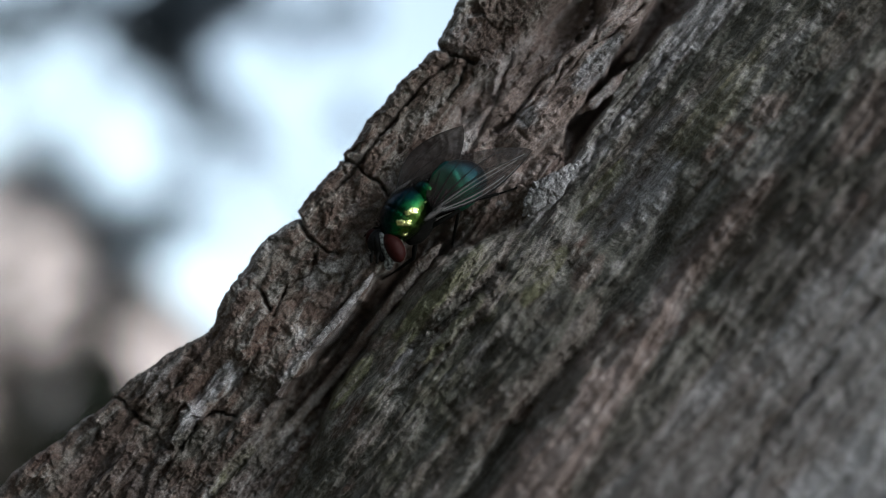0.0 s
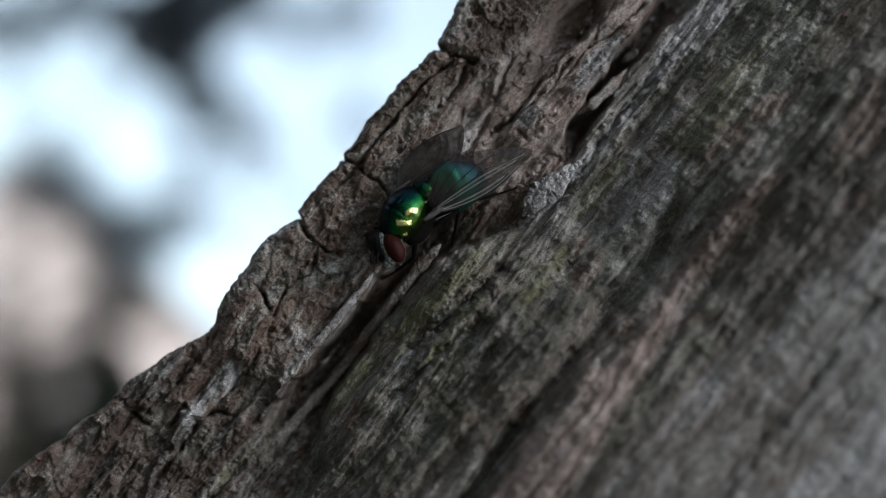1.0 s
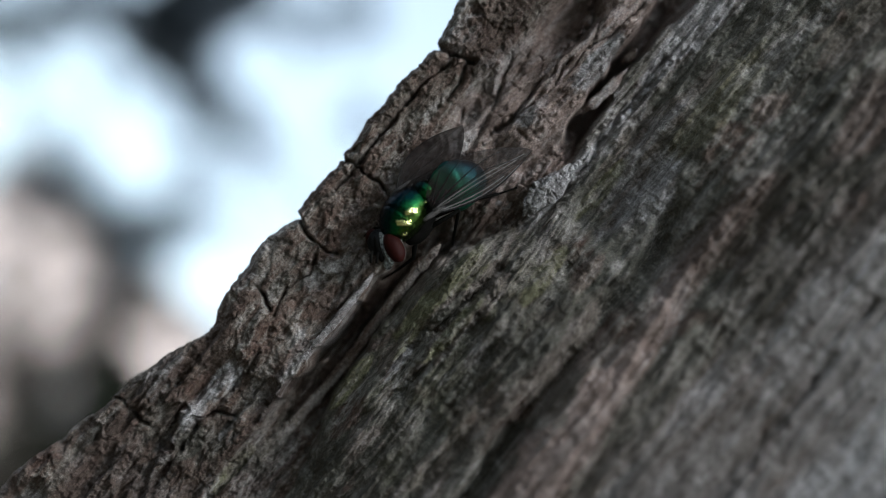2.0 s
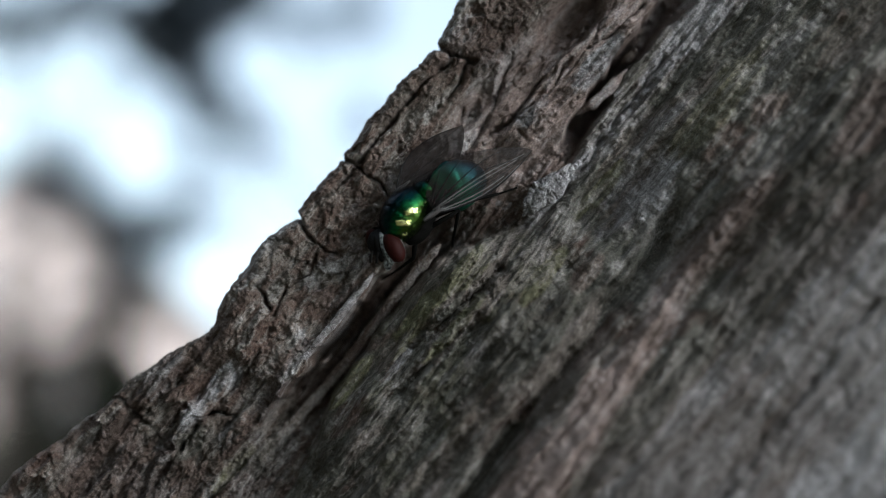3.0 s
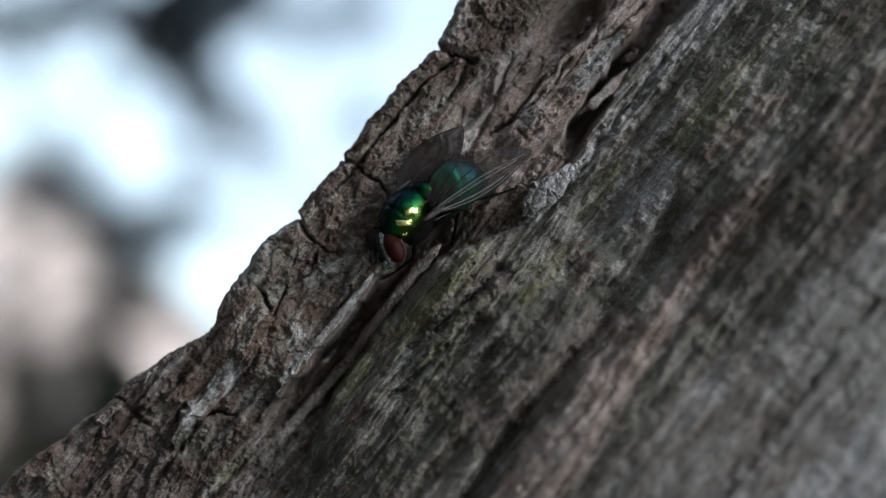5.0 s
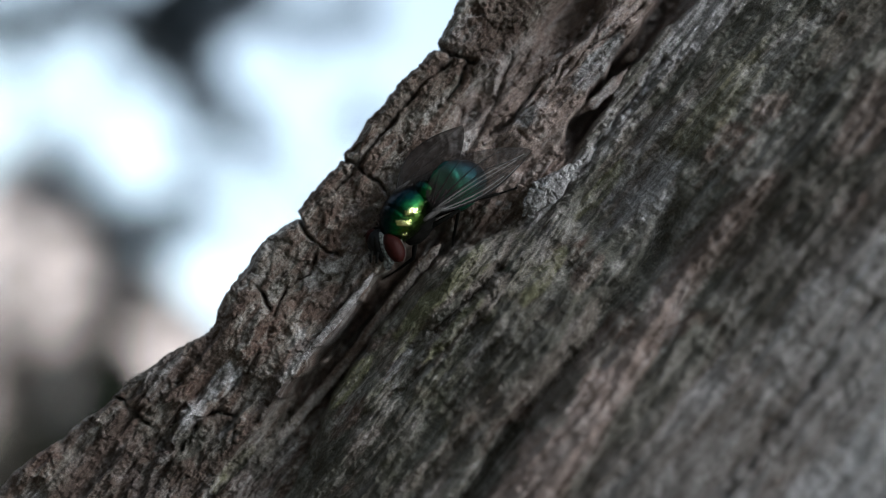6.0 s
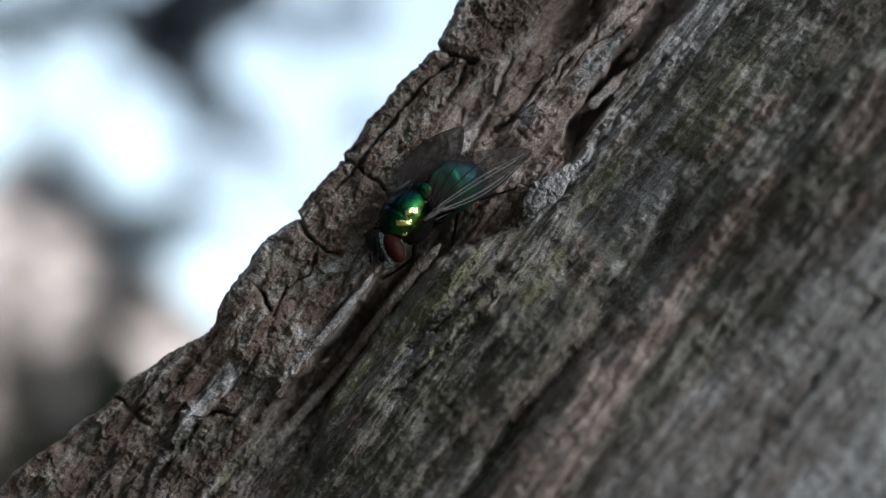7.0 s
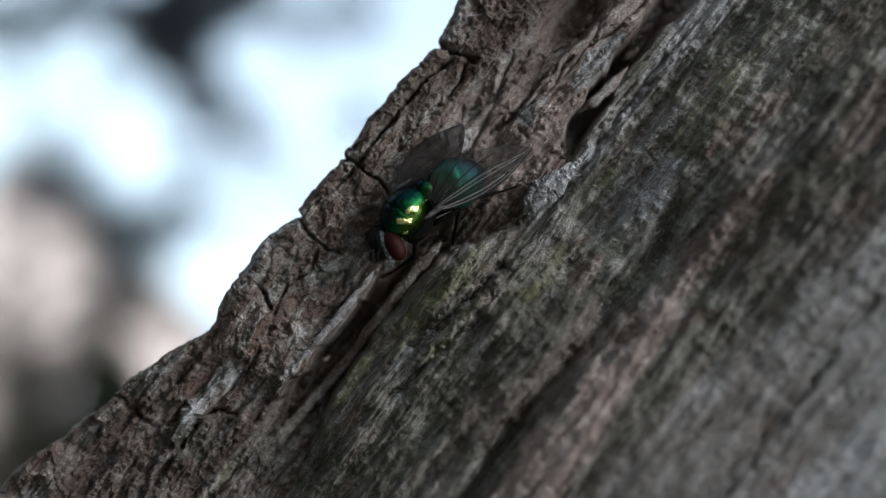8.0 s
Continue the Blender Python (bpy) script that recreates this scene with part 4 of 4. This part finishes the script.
    part("bristles", bristles(flank, (1.3, 0.75, 0.75), 70, 0.45, lambda d: d.y > -0.2), DARK_SKIN, fly, "short black bristles")
    brow = here(-2.75, -2.5, -2.4) / MM
    part("bristles", bristles(brow, (0.8, 0.8, 0.6), 34, 0.35, lambda d: d.x > 0.1), DARK_SKIN, fly, "short black bristles")
    return fly


build_fly()

# clumps of foliage: centre, radius, number of leaves
BG_CLUMPS_A = [((-1.74, 5.61, 3.16), 0.22, 705), ((-1.78, 6.07, 3.13), 0.17, 425), ((-1.71, 6.06, 3.00), 0.13, 180), ((-1.68, 5.62, 3.36), 0.20, 553), ((-1.91, 5.86, 3.10), 0.13, 154), ((-1.49, 5.87, 2.97), 0.11, 58), ((-1.35, 5.99, 3.00), 0.11, 45), ((-1.23, 6.06, 3.02), 0.10, 33), ((-1.38, 5.70, 2.80), 0.13, 66), ((-1.49, 5.67, 2.77), 0.09, 28), ((-1.11, 6.09, 3.03), 0.09, 16), ((-2.09, 5.88, 2.91), 0.17, 124), ((-1.96, 6.07, 2.94), 0.14, 98), ((-2.14, 5.66, 2.75), 0.16, 93), ((-2.32, 5.97, 2.66), 0.17, 84), ((-2.35, 6.19, 2.50), 0.13, 36), ((-1.75, 5.80, 2.76), 0.10, 30), ((-2.59, 6.32, 2.55), 0.17, 95), ((-0.80, 6.00, 3.44), 0.15, 46), ((-1.05, 5.66, 2.78), 0.12, 37)]
BG_CLUMPS_B = [((-2.55, 8.75, 2.53), 0.18, 83), ((-2.34, 8.75, 2.50), 0.20, 110), ((-2.25, 8.29, 2.20), 0.17, 59), ((-1.93, 8.22, 2.47), 0.21, 125), ((-1.77, 8.66, 2.56), 0.22, 155), ((-1.65, 8.55, 2.73), 0.20, 126), ((-1.58, 8.45, 2.91), 0.16, 63), ((-1.60, 8.42, 2.28), 0.18, 112), ((-1.49, 8.56, 2.43), 0.16, 71), ((-2.31, 8.49, 2.66), 0.14, 35), ((-2.58, 8.62, 2.21), 0.18, 58), ((-1.38, 8.20, 2.67), 0.14, 38), ((-2.53, 8.37, 2.67), 0.12, 23), ((-1.60, 7.73, 4.56), 0.27, 112), ((-1.90, 8.03, 4.30), 0.24, 96), ((-2.98, 8.71, 2.74), 0.16, 22), ((-1.74, 8.53, 3.19), 0.20, 55), ((-1.28, 8.34, 2.99), 0.18, 31), ((-2.55, 8.25, 3.07), 0.16, 20)]
BG_SHRUB_A = [((-1.52, 12.23, 1.74), 0.30, 735), ((-1.61, 12.33, 2.05), 0.22, 344), ((-1.44, 12.43, 1.39), 0.30, 745), ((-1.23, 12.45, 1.78), 0.22, 403), ((-1.39, 12.69, 1.08), 0.34, 909), ((-1.44, 12.44, 0.76), 0.33, 859), ((-1.76, 12.02, 1.96), 0.17, 104), ((-1.40, 12.52, 2.01), 0.17, 199), ((-1.76, 12.53, 0.88), 0.28, 435), ((-1.58, 12.62, 0.54), 0.33, 874), ((-1.31, 13.01, 0.81), 0.29, 655)]
BG_SHRUB_B = [((-1.79, 11.39, 1.09), 0.28, 264), ((-1.81, 11.21, 1.38), 0.22, 128), ((-2.01, 11.45, 1.23), 0.20, 104), ((-1.79, 11.13, 1.73), 0.18, 75), ((-1.85, 10.93, 2.18), 0.20, 137), ((-1.91, 11.06, 2.44), 0.20, 152), ((-1.86, 11.52, 2.03), 0.17, 77), ((-2.17, 11.41, 2.14), 0.13, 31), ((-2.58, 11.48, 1.84), 0.18, 64), ((-1.98, 11.23, 1.57), 0.16, 65), ((-2.24, 11.49, 1.37), 0.18, 86), ((-1.56, 10.97, 2.47), 0.20, 47), ((-2.77, 11.02, 2.10), 0.23, 58), ((-2.32, 10.86, 2.49), 0.20, 60), ((-2.41, 11.22, 1.58), 0.18, 45)]


# ---- the place round it ----
def build_ground():
    n, r = 60, 1.0
    bm = bmesh.new()
    rings = [0.0, 0.6, 1.2, 2, 3, 4.5, 6.5, 9, 13, 19, 28, 45, 80, 160, 400, 1200, 3500]
    prev = None
    for r in rings:
        ring = []
        for k in range(n):
            a = 2 * math.pi * k / n
            x, y = r * math.cos(a), r * math.sin(a)
            h = 0.05 * noise.fractal(Vector((x * 0.7, y * 0.7, 0)), 1, 2, 4) * min(1, r) * (1 if r < 60 else 0)
            ring.append(bm.verts.new((x, y, h)))
        if prev:
            for k in range(n):
                bm.faces.new((prev[k], ring[k], ring[(k + 1) % n], prev[(k + 1) % n]))
        prev = ring
    bmesh.ops.remove_doubles(bm, verts=bm.verts, dist=1e-5)
    me = bpy.data.meshes.new("ground")
    bm.to_mesh(me)
    bm.free()
    m, nt, b = material("leaf_litter_and_grass", 0.95)
    v = coords(nt)
    nt.links.new(ramp(nt, mix(nt, 0.5, noise_tex(nt, v, 0.6), noise_tex(nt, v, 30)), ((0.35, (0.04, 0.05, 0.025)), (0.55, (0.10, 0.085, 0.055)), (0.7, (0.2, 0.16, 0.11)))), b.inputs["Base Color"])
    bump(nt, b, noise_tex(nt, v, 40), 0.8, 0.03)
    me.materials.append(m)
    tagged(new("ground", me), "earth with leaf litter and thin grass", "ground", kind="structure")


build_ground()
LEAF = plain("dark_leaf", (0.022, 0.030, 0.040), 0.6, vary=0.4, scale=2.0)
EVERGREEN = plain("dark_evergreen_leaf", (0.012, 0.0135, 0.0075), 0.85, vary=0.4, scale=2.0, sheen=0.15)
TWIG = plain("dark_twig", (0.07, 0.055, 0.045), 0.9, scale=20, relief=0.004)


def leaf_cloud(clumps, size, rng):
    """Leaves, each bent along its midrib, scattered in clumps of (centre, radius, count)."""
    verts, faces = [], []
    for centre, radius, count in clumps:
        for _ in range(count):
            d = Vector((rng.gauss(0, 1), rng.gauss(0, 1), rng.gauss(0, 1))).normalized()
            p = Vector(centre) + d * radius * rng.random() ** 0.45
            turn = Euler((rng.uniform(-1.2, 1.2), rng.uniform(-1.2, 1.2), rng.uniform(0, 6.28))).to_matrix()
            s = size * rng.uniform(0.7, 1.3)
            n0 = len(verts)
            for x, y, z in ((0, 0, 0), (0.35, 0.24, 0.06), (0.75, 0.17, 0.03), (1, 0, -0.12), (0.75, -0.17, 0.03), (0.35, -0.24, 0.06), (0.5, 0, -0.03)):
                verts.append(p + turn @ Vector((x * s, y * s, z * s)))
            faces += [(n0 + i, n0 + (i + 1) % 6, n0 + 6) for i in range(6)]
    return verts, faces


def tree(base, height, lean, clumps, label, leaf_size=0.08, trunk_radius=0.09, seed=1, limb=0.03):
    rng = random.Random(seed)
    holder = tagged(new("tree"), label, "tree")
    holder.location = base
    b = Vector(base)
    top = Vector((lean[0], lean[1], height))
    spine = [top * t + Vector((0.10 * math.sin(5 * t), 0.08 * math.sin(3 * t + 1), 0)) for t in (0, 0.2, 0.4, 0.6, 0.8, 1)]
    spine[0].z = -0.15
    part("trunk", tube(spine, [trunk_radius * (1.25 - 0.9 * t) for t in (0, 0.2, 0.4, 0.6, 0.8, 1)], 10), TWIG, holder)
    for centre, radius, count in clumps:
        c = Vector(centre) - b
        k = min(max(c.z / height - 0.12, 0.25), 0.98)
        i = min(int(k * 5), 4)
        start = spine[i].lerp(spine[i + 1], k * 5 - i)
        mid = start.lerp(c, 0.55) + Vector((0, 0, 0.12 * (c - start).length))
        r = limb
        part("limb", tube([start, start.lerp(mid, 0.5) + Vector((0, 0, 0.03)), mid, c, c + (c - mid) * 0.25], [r, r * 0.8, r * 0.6, r * 0.35, r * 0.12], 6), TWIG, holder)
    v, f = leaf_cloud([(Vector(c) - b, r, n) for c, r, n in clumps], leaf_size, rng)
    meshed("crown", v, f, LEAF, parent=holder)
    return holder


tree((0.9, 6.4, 0), 4.6, (-0.3, 0.0), BG_CLUMPS_A, "dark tree in leaf with sparse hanging clumps of foliage", 0.09, 0.10, 5, 0.009)
tree((-6.6, 9.6, 0), 5.0, (0.3, 0.2), BG_CLUMPS_B, "slender tree in thin grey-green leaf", 0.10, 0.10, 6, 0.012)


def shrub(base, clumps, label, seed):
    rng = random.Random(seed)
    holder = tagged(new("shrub"), label, "shrub")
    holder.location = base
    b = Vector(base)
    for centre, radius, count in clumps:
        c = Vector(centre) - b
        part("stem", tube([(c.x * 0.2, c.y * 0.2, -0.1), (c.x * 0.5, c.y * 0.5, c.z * 0.5), c], [0.04, 0.03, 0.012], 6), TWIG, holder)
    v, f = leaf_cloud([(Vector(c) - b, r, n) for c, r, n in clumps], 0.12, rng)
    meshed("foliage", v, f, EVERGREEN, parent=holder)


shrub((-2.0, 12.0, 0), BG_SHRUB_A, "dark evergreen shrub at the edge of the garden", 7)
shrub((-2.9, 11.0, 0), BG_SHRUB_B, "low dark shrub with gaps between its twigs", 8)


def house():
    """Low plastered house beyond the trees, its gable roof shallow."""
    holder = tagged(new("house"), "low house with pinkish beige plaster and a shallow roof", "house")
    holder.location = (-6.0, 30, 0)
    plaster = plain("pink_beige_plaster", (0.60, 0.475, 0.435), 0.9, vary=0.12, scale=0.8, relief=0.01)
    roofing = plain("grey_roof_tiles", (0.4, 0.34, 0.31), 0.8, scale=2)
    white = plain("white_painted_wood", (0.75, 0.74, 0.72), 0.5, vary=0.05)
    glass = plain("dark_window_glass", (0.03, 0.035, 0.04), 0.08, vary=0.1)

    def box(x0, x1, y0, y1, z0, z1):
        bm = bmesh.new()
        bmesh.ops.create_cube(bm, size=1, matrix=Matrix.Translation(((x0 + x1) / 2, (y0 + y1) / 2, (z0 + z1) / 2)) @ Matrix.Diagonal((x1 - x0, y1 - y0, z1 - z0, 1)))
        bmesh.ops.bevel(bm, geom=list(bm.edges), offset=0.02, segments=1, affect="EDGES")
        return bm
    part("wall", box(-3.4, 3.6, 0, 6, -0.2, 5.2), plaster, holder)
    bm = bmesh.new()
    prof = [(-0.5, 5.2), (3.0, 5.9), (6.5, 5.2), (6.5, 5.06), (3.0, 5.72), (-0.5, 5.06)]
    ends = [[bm.verts.new((x, y, z)) for y, z in prof] for x in (-3.8, 4.0)]
    for k in range(6):
        bm.faces.new((ends[0][k], ends[0][(k + 1) % 6], ends[1][(k + 1) % 6], ends[1][k]))
    bm.faces.new(ends[0])
    bm.faces.new(ends[1])
    part("roof", bm, roofing, holder)
    for x in (-2.2, 2.2):
        w = part("window", box(x - 0.55, x + 0.55, -0.06, 0.03, 1.2, 2.5), white, holder, "white window frame")
        part("pane", box(x - 0.47, x + 0.47, -0.08, -0.05, 1.28, 2.42), glass, w, "dark glass pane")


house()


# ---- unseen crown of the leaning tree, and trees added behind the camera to block light ----
# Crown above the view, added so that its leaves shade the bark.
def shading_crown():
    rng = random.Random(21)
    back_to = HOLD.inverted()
    top = HOLD @ Vector((0.033, 0.045, 1.9))
    clumps = []
    for k in range(9):
        a = k * 2.4
        r = 0.35 + 0.13 * k
        c = top + Vector((r * math.cos(a), r * math.sin(a), 0.25 + 0.35 * math.sin(k * 1.7) + 0.1 * (9 - k) * 0.5))
        mid = top.lerp(c, 0.5) + Vector((0, 0, 0.08))
        part("limb", tube([back_to @ (top - Vector((0, 0, 0.1))), back_to @ mid, back_to @ c, back_to @ (c + (c - mid) * 0.4)], [0.024, 0.018, 0.01, 0.004], 6), TWIG, trunk)
        clumps.append((back_to @ c, 0.42, 80))
    v, f = leaf_cloud(clumps, 0.09, rng)
    meshed("crown", v, f, LEAF, parent=trunk)


shading_crown()


# Out-of-view trees added to keep low sky light off the bark and fly.
def shade_tree(seed):
    rng = random.Random(seed)
    clumps = []
    for k in range(28):
        a, h = rng.uniform(0, 6.28), rng.uniform(0.5, 5.8)
        r = 1.5 * (0.55 + 0.45 * math.sin(math.pi * (h - 0.2) / 6)) * rng.uniform(0.3, 1)
        clumps.append(((r * math.cos(a), r * math.sin(a), h), 0.75, 120))
    return tagged(tree((0, 0, 0), 5.8, (0.1, 0.1), clumps, "dense leafy tree, out of view, added to block sky light", 0.22, 0.13, seed), group="trees round the clearing")


first = shade_tree(31)
first.matrix_world = pose(-8.2, -1.2, 0)
# The gap from 279 to 333 degrees lets sky glint on the thorax.
for k, angle in enumerate((206, 224, 242, 260, 279, 333, 351, 372)):
    r = 8.2 + 0.5 * math.sin(k * 2.1)
    copy_thing(first, pose(r * math.cos(radians(angle)), r * math.sin(radians(angle)), 0, 0, 0, 67 * k))
